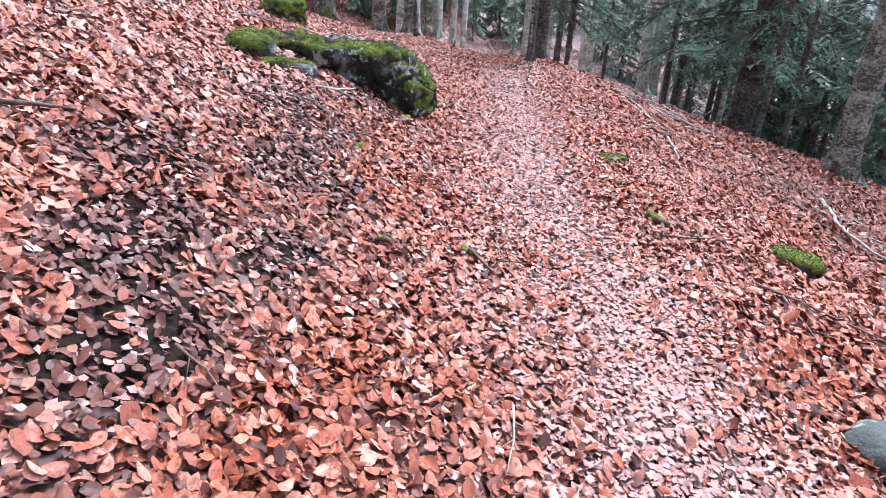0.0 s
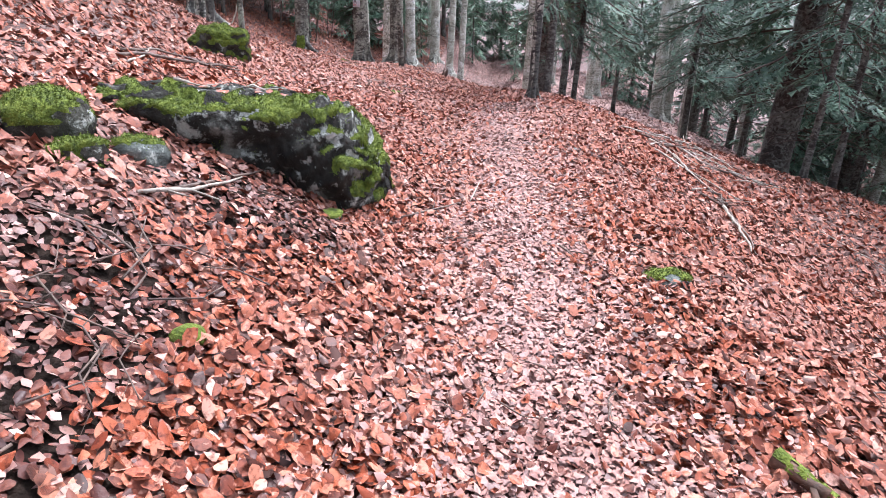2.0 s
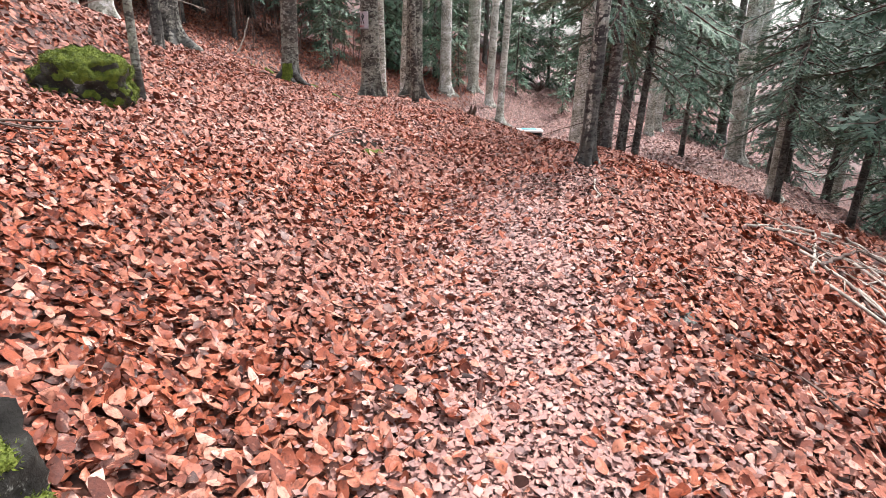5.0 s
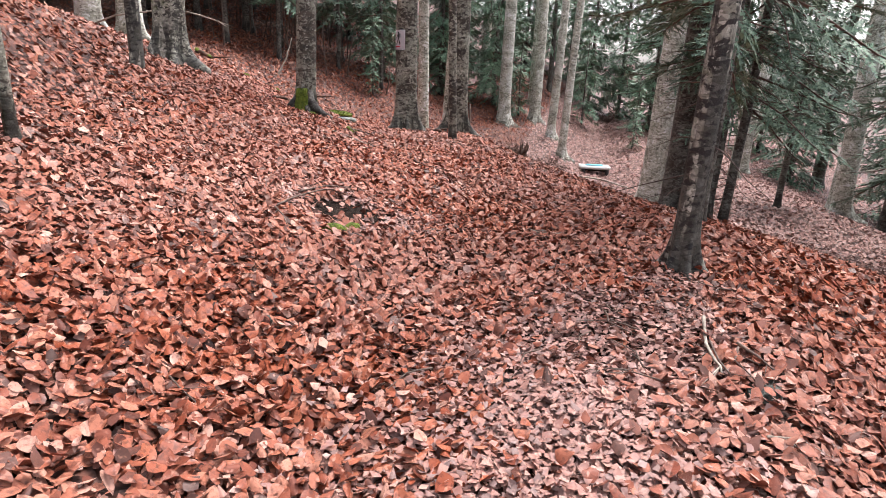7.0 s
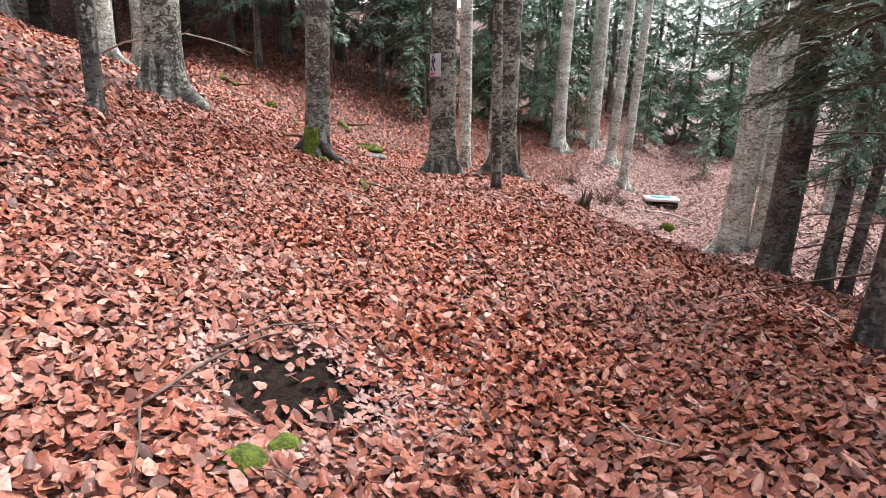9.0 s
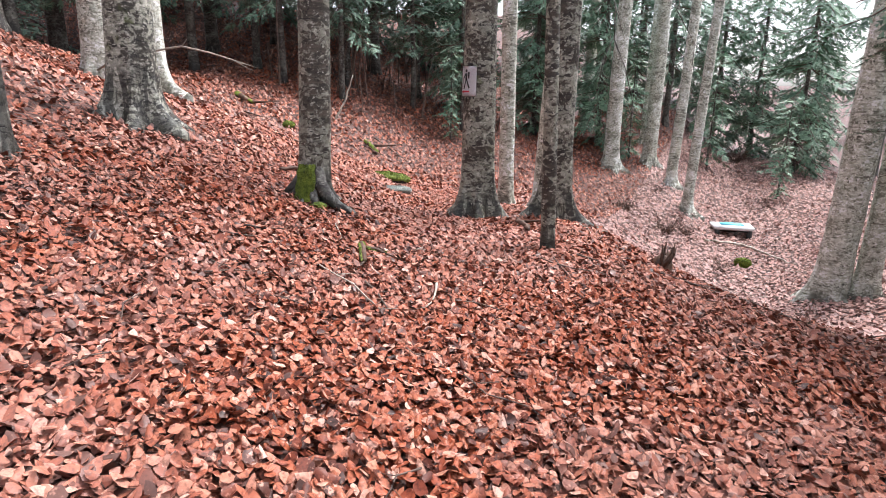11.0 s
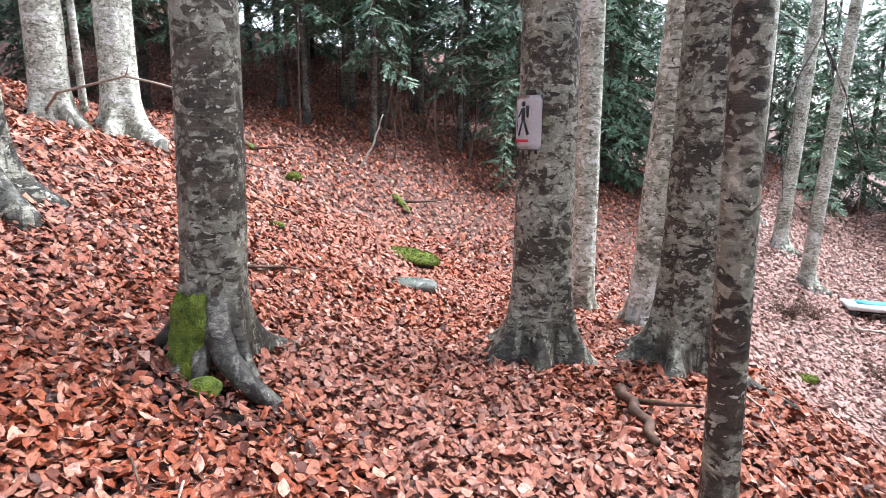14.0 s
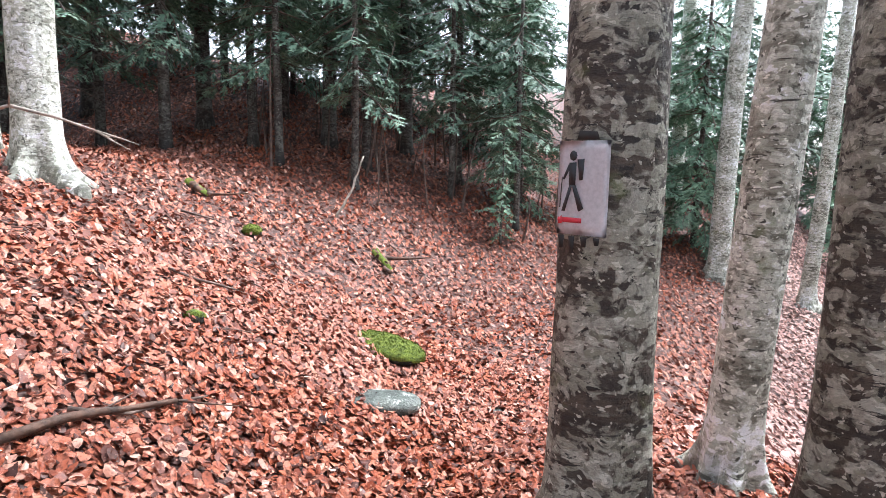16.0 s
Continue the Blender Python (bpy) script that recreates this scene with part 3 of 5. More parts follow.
# Includes unseen firs left of the bank and behind the start, added for shade.
for x, y, k, s, w in ((9.1, 20.3, 2, 1.1, 0), (10.5, 14.9, 1, 1.0, 80), (13.5, 25, 5, 0.9, 10), (11, 29, 3, 1, 33),
                      (11.5, 9, 1, 1, 21), (10.6, 6.5, 2, 1, 120), (13, 21, 3, 1, 200), (12.5, 12.5, 1, 1, 0),
                      (11, 35, 3, 1, 10), (14, 30, 0, 1, 250), (4.5, 39, 5, 1, 40), (1.5, 41, 5, 1, 0), (-2, 41, 5, 1, 90), (3.2, 42.5, 5, 1.1, 0), (-0.5, 38.5, 1, 1, 30), (0.3, 44, 5, 1.1, 120), (-3.8, 44, 5, 1.1, 10), (5.8, 44, 5, 1.1, 50), (9.5, 38.5, 5, 1, 210), (-7, 42, 5, 1.1, 0), (-5, 38, 1, 1, 10), (-4.8, 33, 5, 1, 60), (-2.6, 33.6, 5, 0.9, 20), (-4.5, 34.6, 5, 0.9, 250),
                      (8, 42, 0, 1, 140), (-9, 36, 0, 1, 0), (-13, 35, 3, 1, 20), (-17, 33, 1, 1, 40), (-12.5, 31.5, 1, 1, 70), (-10.4, 26.1, 2, 1, 10), (-8.8, 26.6, 2, 0.9, 130), (-12.7, 25.2, 1, 1, 30),
                      (-14, 27.4, 0, 1, 5), (-11.2, 28.9, 0, 1, 75), (-10, 30.7, 0, 1, 190), (-15.5, 23.5, 1, 1, 60), (-18, 27, 3, 1, 0), (-21, 22, 0, 1, 20), (-15.5, 18.5, 2, 1, 0), (-19, 16, 0, 1, 44),
                      (-7.3, 32, 2, 1, 99), (-6.05, 28.8, 2, 0.8, 12), (-16, 30, 1, 1, 200), (-9.6, 28.2, 1, 0.9, 20), (-12, 27, 1, 0.9, 320), (-13.2, 29.5, 1, 1, 100), (-8.2, 30.3, 1, 1, 150), (-11.3, 33.2, 5, 1, 10), (-15, 25.3, 1, 0.9, 90), (-6.6, 30.6, 5, 0.8, 200), (-14.6, 31.5, 5, 1, 77), (-7.7, 28.9, 2, 0.9, 45), (15, 5, 3, 1, 0), (13.0, 17.4, 10, 0.9, 15), (15.4, 19.4, 10, 1, 130), (14.6, 22.6, 10, 1, 220), (17.5, 24, 10, 1, 300), (12.6, 23.4, 10, 0.8, 44), (16.2, 27.5, 10, 1, 99), (13.4, 33, 10, 1, 12), (19.5, 20, 10, 1.1, 77), (16.0, 14.2, 10, 1, 180), (18.0, 31, 10, 1, 240), (9.4, 33.5, 10, 0.9, 61), (14.2, 14.0, 10, 0.8, 33), (10.9, 24.9, 1, 1.0, 70), (6.1, 24.2, 2, 0.9, 140), (12.2, 30.5, 1, 1, 210), (11.7, 18.7, 1, 0.9, 60), (7.6, 14.4, 7, 1.1, 20), (8.6, 15.0, 7, 1.2, 170), (-14.2, 21.4, 1, 1, 310), (-12.4, 14.6, 8, 1, 10), (-7.2, 12.4, 8, 1, 60), (-8.4, 14.0, 8, 1, 160), (-6.6, 10.2, 8, 1, 260), (-3.2, -2.6, 8, 1, 5), (1.5, -4.2, 8, 1, 95), (3.8, -1.8, 8, 1, 185), (-13.8, 17.4, 8, 0.9, 100), (-11.9, 18.6, 8, 0.8, 200), (-14.6, 12.6, 8, 1, 300), (-16.8, 15.6, 10, 1, 30), (-12.9, 20.2, 8, 0.8, 250), (-13.2, 23.2, 2, 1, 20), (-17, 24.4, 0, 1, 80), (-16.6, 20.6, 1, 1, 150), (-19.5, 21, 10, 1, 40), (-18.2, 29.8, 10, 1, 10), (-20.5, 25.5, 10, 1.1, 200), (-21.5, 29, 10, 1.1, 120), (-14.6, 34.5, 10, 1, 60), (-9.2, 33.8, 10, 1, 15), (11.6, 22, 10, 1.1, 33), (-10, 12.6, 0, 1, 0), (-9, 8.5, 3, 1, 50), (-8, 4.5, 0, 1, 110), (-7.5, 0.5, 3, 1, 200), (-6, -4, 0, 1, 20), (4, -6, 3, 1, 90), (16, 10, 0, 1, 80), (18, 17, 1, 1, 30)):
    fir(x, y, k, s, w)
for x, y, s in ((3.37, 34.1, 0.8), (-5.9, 27.5, 0.6), (1.2, 36.5, 1.0), (-1.5, 33.4, 0.9)):
    fir(x, y, 4, s, 37 * x, label="small bright green young fir", group="young firs")
rng_far = random.Random(31)
for k in range(34):
    w, d = rng_far.uniform(-2.1, 1.75), rng_far.uniform(30, 52)
    x, y = -1 + d * math.sin(w), 12 + d * math.cos(w)
    if y < 38 and abs(x) < 15:
        continue
    fir(x, y, 6, rng_far.uniform(0.85, 1.25), rng_far.uniform(0, 360), label="distant dark fir in the close wood", group="distant firs")


# ---- rocks and wood on the ground ----
def rock_shape(size, seed, rough=0.18, square=2.6, cuts=3, cracks=0.0, undercut=0.0):
    """A weathered block: a rounded box, broken by noise at three scales."""
    bm = bmesh.new()
    bmesh.ops.create_icosphere(bm, subdivisions=cuts, radius=1)
    for v in bm.verts:
        p = v.co.copy()
        n = (abs(p.x) ** square + abs(p.y) ** square + abs(p.z) ** square) ** (1 / square)
        p /= n
        q = Vector((p.x * size[0], p.y * size[1], p.z * size[2]))
        big = noise.noise(q * 1.6 + Vector((seed, 0, seed)))
        mid = noise.noise(q * 4.5 + Vector((0, seed, 0)))
        small = noise.noise(q * 13 + Vector((0, 0, seed)))
        ridge = -abs(noise.noise(Vector((q.x * 6 + q.z * 5, q.y * 2.2, seed)))) * cracks
        d = rough * (big + 0.5 * mid + 0.3 * small + 0.14 * noise.noise(q * 34)) + ridge
        v.co = q + p.normalized() * d * min(size)
        if undercut:
            low = max(0.0, -v.co.z / size[2])
            if v.co.y < 0:
                v.co.y *= 1 - 0.3 * undercut * low
            nose = max(0.0, v.co.x / size[0] - 0.35)
            v.co.z -= 0.55 * undercut * nose * nose * size[2] * (v.co.z > 0)
            v.co.x -= 0.3 * undercut * nose * low * size[0] * 0.5
    return bm


def moss_on(bm, cover, seed, thick=0.018, scale=5.0, patchy=0.9):
    """The mossy part of a rock's upper side, a little proud of it."""
    bm.normal_update()
    out = bmesh.new()
    made = {}
    keep = set()
    for f in bm.faces:
        c = f.calc_center_median()
        if f.normal.z + patchy * noise.noise(c * scale + Vector((seed, seed, 0))) + 0.4 * noise.noise(c * scale * 3) > cover:
            keep.add(f)
    for f in keep:
        vs = []
        for v in f.verts:
            if v not in made:
                edge = any(g not in keep for g in v.link_faces)
                lift = -0.004 if edge else thick * (0.7 + 0.9 * noise.noise(v.co * 24))
                made[v] = out.verts.new(v.co + v.normal * lift)
            vs.append(made[v])
        out.faces.new(vs)
    return out


def moss_fuzz(cushion, density, thing):
    """Short upright shoots over a moss cushion."""
    rng = random.Random(3)
    shoots = []
    me = cushion.data
    for f in me.polygons:
        vs = [me.vertices[q].co for q in f.vertices]
        count = f.area * density
        for _ in range(int(count + rng.random())):
            u, w = rng.random(), rng.random()
            p = vs[0].lerp(vs[1], u).lerp(vs[-1].lerp(vs[2], u), w)
            d = (f.normal + Vector([rng.uniform(-0.7, 0.7) for _ in range(3)])).normalized() * rng.uniform(0.008, 0.02)
            side = d.cross(Vector((rng.uniform(-1, 1), rng.uniform(-1, 1), 0.3))).normalized() * 0.003
            shoots.append(([tuple(p - side), tuple(p + side), tuple(p + d)], [(0, 1, 2)]))
    tagged(hang("moss_fuzz", mesh_from("moss_fuzz", *joined(shoots), moss_mat, False), thing, "short green moss shoots"), kind="stuff")


def rock(name, x, y, size, turn, seed, label, category="rock", sink=0.25, moss=None, mat=None, tilt=(0, 0), rough=0.18, cuts=3, square=2.6, cracks=0.0, group="", zc=None, undercut=0.0):
    body = rock_shape(size, seed, rough, square, cuts, cracks, undercut)
    thing = new(name)
    thing.matrix_world = Matrix.Translation((x, y, zc if zc is not None else gz(x, y) + size[2] * (1 - 2 * sink))) @ pose(0, 0, 0, tilt[0], tilt[1], turn)
    tagged(thing, label, category, group)
    cap = moss_on(body, moss, seed, 0.02, 5.0, 0.9) if moss is not None else None
    part("stone", body, mat or rock_mat, thing)
    if cap is not None and len(cap.faces):
        cushion = part("moss", cap, moss_mat, thing, "bright green moss cushion")
        if size[0] > 0.11:
            moss_fuzz(cushion, 9000, thing)
    return thing


def long_boulder():
    """A wedge of bedded rock that sticks out of the bank: a sloping flat top, an undercut face, a blunt nose by the track."""
    bm = bmesh.new()
    nu, nv = 150, 96
    rows = []
    for i in range(nu + 1):
        s = 0.5 - 0.5 * math.cos(math.pi * (0.06 + 0.94 * i / nu))
        x = -2.0 + 1.86 * s
        front = float(np.interp(x, (-2.0, -1.6, -1.2, -0.75, -0.4, -0.14), (6.2, 5.98, 5.92, 6.04, 6.16, 6.42)))
        back = float(np.interp(x, (-2.0, -1.6, -1.2, -0.4, -0.14), (6.7, 6.95, 7.1, 7.1, 6.95)))
        top = float(np.interp(x, (-2.0, -1.6, -1.1, -0.62, -0.4, -0.22, -0.14), (1.02, 1.0, 0.97, 0.90, 0.80, 0.62, 0.5)))
        brow = float(np.interp(x, (-2.0, -1.2, -0.75, -0.4, -0.14), (0.9, 0.84, 0.70, 0.44, 0.34)))
        low = float(np.interp(x, (-2.0, -1.2, -0.7, -0.3, -0.14), (0.5, 0.35, 0.05, -0.05, 0.0)))
        end = max(0.02, 1 - max(0.0, (s - 0.86) / 0.14) ** 2.2) ** 0.5
        mid, half = (front + back) / 2, (back - front) / 2 * end
        row = []
        for j in range(nv):
            w = 2 * math.pi * j / nv
            cy, cz = math.cos(w), math.sin(w)
            ys = math.copysign(abs(cy) ** 0.62, cy)
            zs = math.copysign(abs(cz) ** 0.8, cz)
            y = mid + half * ys
            z = brow + ((top - brow) * end if cz > 0 else (brow - low)) * zs
            if cz < 0 and cy < 0:
                y += (0.26 - 0.2 * max(0.0, min(1.0, (x + 0.8) / 0.4))) * (-zs) ** 0.7 * half
            p = Vector((x, y, z))
            out = Vector((0.35 if s > 0.75 else 0, cy, cz)).normalized()
            bed = Vector((2.2 * p.x + 2.4 * p.z, 5.0 * p.y, 8.5 * p.z - 4.0 * p.x))
            step = noise.noise(bed * 0.8 + Vector((9, 2, 0)))
            d = 0.05 * noise.noise(p * 2.6 + Vector((4, 1, 7))) + 0.035 * noise.noise(p * 7) - 0.11 * abs(noise.noise(bed)) + 0.05 * math.floor(3.2 * step) / 3.2 + 0.014 * noise.noise(p * 19) + 0.006 * noise.noise(p * 43)
            row.append(bm.verts.new(p + out * d))
        rows.append(row)
    for a, b in zip(rows, rows[1:]):
        for j in range(nv):
            bm.faces.new((a[j], b[j], b[(j + 1) % nv], a[(j + 1) % nv]))
    bm.faces.new(rows[0])
    bm.faces.new(rows[-1][::-1])
    bmesh.ops.recalc_face_normals(bm, faces=bm.faces[:])
    thing = new("boulder")
    tagged(thing, "long dark boulder capped with moss, undercut beside the track", "boulder")
    bm.normal_update()
    out, made = bmesh.new(), {}
    keep = set()
    for f in bm.faces:
        c = f.calc_center_median()
        bed = Vector((2.2 * c.x + 2.4 * c.z, 5.0 * c.y, 8.5 * c.z - 4.0 * c.x))
        grow = min(f.normal.z, 0.75) + 0.95 * noise.noise(bed * 1.1 + Vector((3, 0, 5))) + 0.55 * noise.noise(c * 7) + 0.3 * noise.noise(c * 24) - 0.5 * max(0.0, min(1.0, (c.y - 6.3) * 3)) * (c.x < -0.5)
        if grow > 0.5 - 0.5 * max(0.0, min(1.0, (c.x + 0.42) * 4)) and c.z > 0.22 and c.y < 6.98:
            keep.add(f)
    for f in keep:
        vs = []
        for v in f.verts:
            if v not in made:
                edge = any(g not in keep for g in v.link_faces)
                lift = -0.004 if edge else 0.016 + 0.014 * noise.noise(v.co * 17) + 0.012 * noise.noise(v.co * 47)
                made[v] = out.verts.new(v.co + v.normal * lift)
            vs.append(made[v])
        out.faces.new(vs)
    part("stone", bm, boulder_mat, thing)
    cushion = part("moss", out, moss_mat, thing, "bright green moss cushion")
    moss_fuzz(cushion, 9000, thing)
    return thing


boulder = long_boulder()
rock("mossy_rock", -1.72, 5.42, (0.2, 0.15, 0.15), 30, 2.1, "moss-covered rock sunk in the leaf bank", sink=0.42, moss=0.15, rough=0.5, cuts=4, square=3.6, group="bank rocks")
rock("mossy_rock", -1.52, 5.28, (0.13, 0.10, 0.09), 10, 3.4, "moss-covered rock sunk in the leaf bank", sink=0.42, moss=0.15, rough=0.5, cuts=4, square=3.6, group="bank rocks")
rock("mossy_rock", -1.36, 5.55, (0.17, 0.12, 0.10), -20, 5.2, "half-mossed grey rock in the leaf bank", sink=0.42, moss=0.45, mat=stone_mat, rough=0.45, cuts=4, square=3.4, group="bank rocks")
rock("mossy_rock", -2.96, 10.98, (0.38, 0.32, 0.27), 20, 6.7, "mossy rounded boulder on the leafy bank", sink=0.32, moss=-0.35, cuts=5, rough=0.48, square=3.8, cracks=0.25)
rock("mossy_stone", 1.63, 5.8, (0.14, 0.09, 0.045), 15, 7.7, "flat grey stone half covered in moss", "stone", 0.3, 0.5, stone_mat, rough=0.35, cuts=4, square=3.2)
rock("mossy_stone", 2.66, 4.2, (0.13, 0.2, 0.1), 20, 8.2, "mossy stone with a pale face among leaves", "stone", 0.3, 0.25, rough=0.4, cuts=4, square=3.2)
rock("grey_stone", 1.82, 2.05, (0.16, 0.13, 0.09), 35, 9.9, "smooth grey-blue stone beside the track", "stone", 0.35, None, stone_mat, rough=0.1)
rock("mossy_stone", -0.63, 4.36, (0.05, 0.04, 0.035), 0, 1.9, "small yellow-green moss tuft on a stone", "stone", 0.3, -0.5)
rock("mossy_stone", -0.50, 6.05, (0.10, 0.07, 0.035), 10, 2.9, "dark flat stone with thin moss under the boulder", "stone", 0.35, 0.4)
rock("grey_stone", -0.43, 10.44, (0.035, 0.03, 0.03), 0, 4.9, "small grey-green stone among leaves", "stone", 0.25, None, stone_mat, rough=0.1)
rock("grey_stone", 1.6, 10.46, (0.10, 0.06, 0.03), 70, 5.9, "flat grey stone flush with the leaves", "stone", 0.4, None, stone_mat, rough=0.1)
rock("mossy_slab", -4.55, 20.95, (0.48, 0.2, 0.07), -22, 6.2, "low rock slab under thick moss", "rock", 0.25, -0.55)
rock("grey_stone", -3.95, 19.9, (0.32, 0.16, 0.07), 25, 7.3, "flat grey-green stone flush with the leaves", "stone", 0.45, None, stone_mat, rough=0.1)
rock("grey_stone", -3.4, 20.7, (0.10, 0.07, 0.03), 0, 7.9, "flat grey-green stone flush with the leaves", "stone", 0.4, None, stone_mat, rough=0.1)
rock("mossy_stone", -7.74, 22.6, (0.13, 0.1, 0.1), 0, 8.8, "mossy lump on the leafy slope", "stone", 0.3, -0.4)
rock("mossy_stone", -5.14, 19.42, (0.06, 0.05, 0.05), 0, 9.3, "small mossy stone among leaves", "stone", 0.3, -0.3)
rock("mossy_stone", 1.8, 27.3, (0.18, 0.1, 0.16), 0, 3.3, "yellow-green mossy stone below the table", "stone", 0.3, -0.5)
rock("mossy_stone", 0.0, 24.6, (0.22, 0.1, 0.06), 30, 3.8, "yellow-green mossy stone in the gully", "stone", 0.3, -0.5)
rock("mossy_stone", -0.65, 11.72, (0.07, 0.05, 0.045), 0, 2.2, "dark green moss tuft beside bare soil", "stone", 0.35, -0.6)
rock("mossy_stone", -0.58, 11.86, (0.055, 0.04, 0.04), 40, 2.7, "dark green moss tuft beside bare soil", "stone", 0.35, -0.6)
rock("lichen_stone", 0.61, 10.33, (0.07, 0.035, 0.018), 10, 5.5, "small pale green lichened chip on leaves", "stone", 0.2, None, stone_mat)
rock("lichen_stone", 1.56, 8.7, (0.12, 0.08, 0.03), 20, 5.1, "pale lichened stone chip beside the track", "stone", 0.35, None, stone_mat)


def limb(pts, r, mat, name="stick", label="", seed=0, forks=0, sides=7):
    """A fallen stick: a crooked tapering limb lying on the leaves, with a few forked ends."""
    rng = random.Random(seed)
    path = [Vector(p) for p in pts]
    fine = []
    for a, b in zip(path, path[1:]):
        n = max(2, int((b - a).length / 0.12))
        fine += [a.lerp(b, i / n) for i in range(n)]
    fine.append(path[-1])
    for i, p in enumerate(fine):
        if 0 < i:
            p += Vector((rng.uniform(-1, 1), rng.uniform(-1, 1), rng.uniform(-0.3, 0.6))) * r * 0.9
    radii = [r * (1 - 0.6 * i / len(fine)) * rng.uniform(0.85, 1.15) for i in range(len(fine))]
    base = fine[0].copy()
    local = [p - base for p in fine]
    pieces = [tube(local, radii, sides, True, 0.25, seed)]
    for k in range(forks):
        i = rng.randrange(1, len(local))
        d = (local[i] - local[i - 1]).normalized()
        side = Vector((-d.y, d.x, rng.uniform(0.0, 0.5))).normalized() * rng.choice((-1, 1))
        e = (d + side).normalized()
        ln = rng.uniform(6, 16) * r + 0.05
        pieces.append(tube([local[i], local[i] + e * ln * 0.5, local[i] + e * ln + Vector((0, 0, 0.2 * r))], [radii[i] * 0.6, radii[i] * 0.45, radii[i] * 0.2], 5))
    ob = new(name, mesh_from(name, *joined(pieces), mat))
    ob.location = base
    return tagged(ob, label, "stick")


STICK_LABELS = {"dead_twig_brown": "thin dark brown fallen twig on the leaves", "bleached_deadwood": "bleached pale fallen twig on the leaves", "rotten_wood": "thick rotting fallen branch on the leaves"}
stick_count = 0


def stick(mat, r, *points):
    global stick_count
    stick_count += 1
    pts = [(x, y, gz(x, y) + r * 0.5 + 0.055) for x, y in points]
    return limb(pts, r, mat, "branch" if r > 0.02 else "twig", STICK_LABELS[mat.name], stick_count, 2 if r < 0.02 else 1)


stick(twig_mat, 0.013, (-2.05, 2.80), (-1.84, 3.04))
stick(twig_mat, 0.006, (-0.84, 2.09), (-0.71, 1.99), (-0.57, 1.84))
stick(twig_mat, 0.005, (-0.85, 1.74), (-0.73, 1.67), (-0.62, 1.57))
stick(twig_mat, 0.008, (1.51, 3.90), (2.03, 4.07), (1.99, 3.61))
stick(twig_mat, 0.010, (1.90, 3.35), (2.26, 3.21), (2.58, 3.08))
stick(bleached_mat, 0.03, (5.34, 8.08), (4.82, 6.73), (4.85, 6.04))
stick(bleached_mat, 0.005, (0.28, 1.94), (0.27, 1.76), (0.23, 1.61))
stick(twig_mat, 0.008, (2.05, 3.29), (1.99, 2.81))
stick(twig_mat, 0.012, (-1.08, 5.14), (-0.88, 6.04))
stick(bleached_mat, 0.017, (3.05, 8.20), (2.78, 7.01))
stick(bleached_mat, 0.011, (-1.13, 5.07), (-0.99, 5.31), (-0.89, 5.74))
stick(twig_mat, 0.007, (-1.45, 4.21), (-1.29, 4.41))
stick(twig_mat, 0.006, (-1.17, 4.08), (-1.08, 4.16), (-0.97, 4.21))
stick(twig_mat, 0.007, (1.67, 4.02), (2.00, 4.04), (1.96, 3.80))
stick(twig_mat, 0.006, (0.89, 3.87), (0.98, 3.72))
stick(twig_mat, 0.005, (-0.96, 3.83), (-0.75, 3.57), (-0.64, 3.48))
stick(twig_mat, 0.004, (-0.96, 3.55), (-0.82, 3.35))
stick(twig_mat, 0.009, (-0.04, 6.29), (0.17, 6.47), (0.36, 6.70))
stick(bleached_mat, 0.007, (0.44, 6.77), (0.53, 7.28))
stick(twig_mat, 0.007, (1.01, 6.07), (1.07, 5.91))
stick(twig_mat, 0.005, (0.34, 6.12), (0.52, 6.21))
stick(bleached_mat, 0.012, (2.6, 10.6), (3.46, 11.67))
stick(bleached_mat, 0.013, (2.95, 10.43), (3.07, 10.03), (3.11, 9.37))
stick(twig_mat, 0.017, (3.00, 8.54), (3.16, 8.57), (3.14, 8.31))
stick(twig_mat, 0.016, (-2.76, 8.07), (-2.80, 8.80), (-2.46, 9.13), (-2.36, 9.90))
stick(twig_mat, 0.006, (1.55, 6.22), (1.75, 6.18))
stick(bleached_mat, 0.019, (3.40, 11.51), (4.37, 12.33), (4.36, 10.85))
stick(bleached_mat, 0.015, (3.60, 10.83), (3.66, 10.01))
stick(twig_mat, 0.007, (-1.12, 12.17), (-1.03, 12.48), (-0.87, 12.69))
stick(twig_mat, 0.006, (1.45, 10.76), (1.45, 10.57), (1.47, 10.46))
stick(bleached_mat, 0.005, (1.50, 10.10), (1.61, 10.14))
stick(twig_mat, 0.004, (-0.47, 9.85), (-0.31, 9.76))
stick(twig_mat, 0.008, (-1.07, 11.72), (-1.08, 12.12), (-1.01, 12.38), (-0.89, 12.63))
stick(twig_mat, 0.006, (-1.07, 11.72), (-0.96, 11.60), (-0.84, 11.45))
stick(bleached_mat, 0.005, (0.55, 12.58), (0.62, 12.47), (0.78, 12.43))
stick(twig_mat, 0.007, (1.01, 12.79), (1.12, 13.03))
stick(bleached_mat, 0.012, (2.13, 15.89), (2.25, 15.20))
stick(bleached_mat, 0.009, (-1.50, 15.76), (-1.41, 15.51), (-1.38, 15.30))
stick(bleached_mat, 0.008, (-2.19, 15.34), (-1.87, 15.24), (-1.58, 15.05))
stick(twig_mat, 0.008, (-1.84, 15.34), (-1.70, 15.25), (-1.54, 15.09))
stick(twig_mat, 0.007, (-2.51, 14.64), (-2.46, 14.77))
stick(twig_mat, 0.007, (-2.94, 15.22), (-2.73, 15.39))
stick(bleached_mat, 0.036, (0.99, 28.50), (1.95, 28.96), (2.79, 27.30))
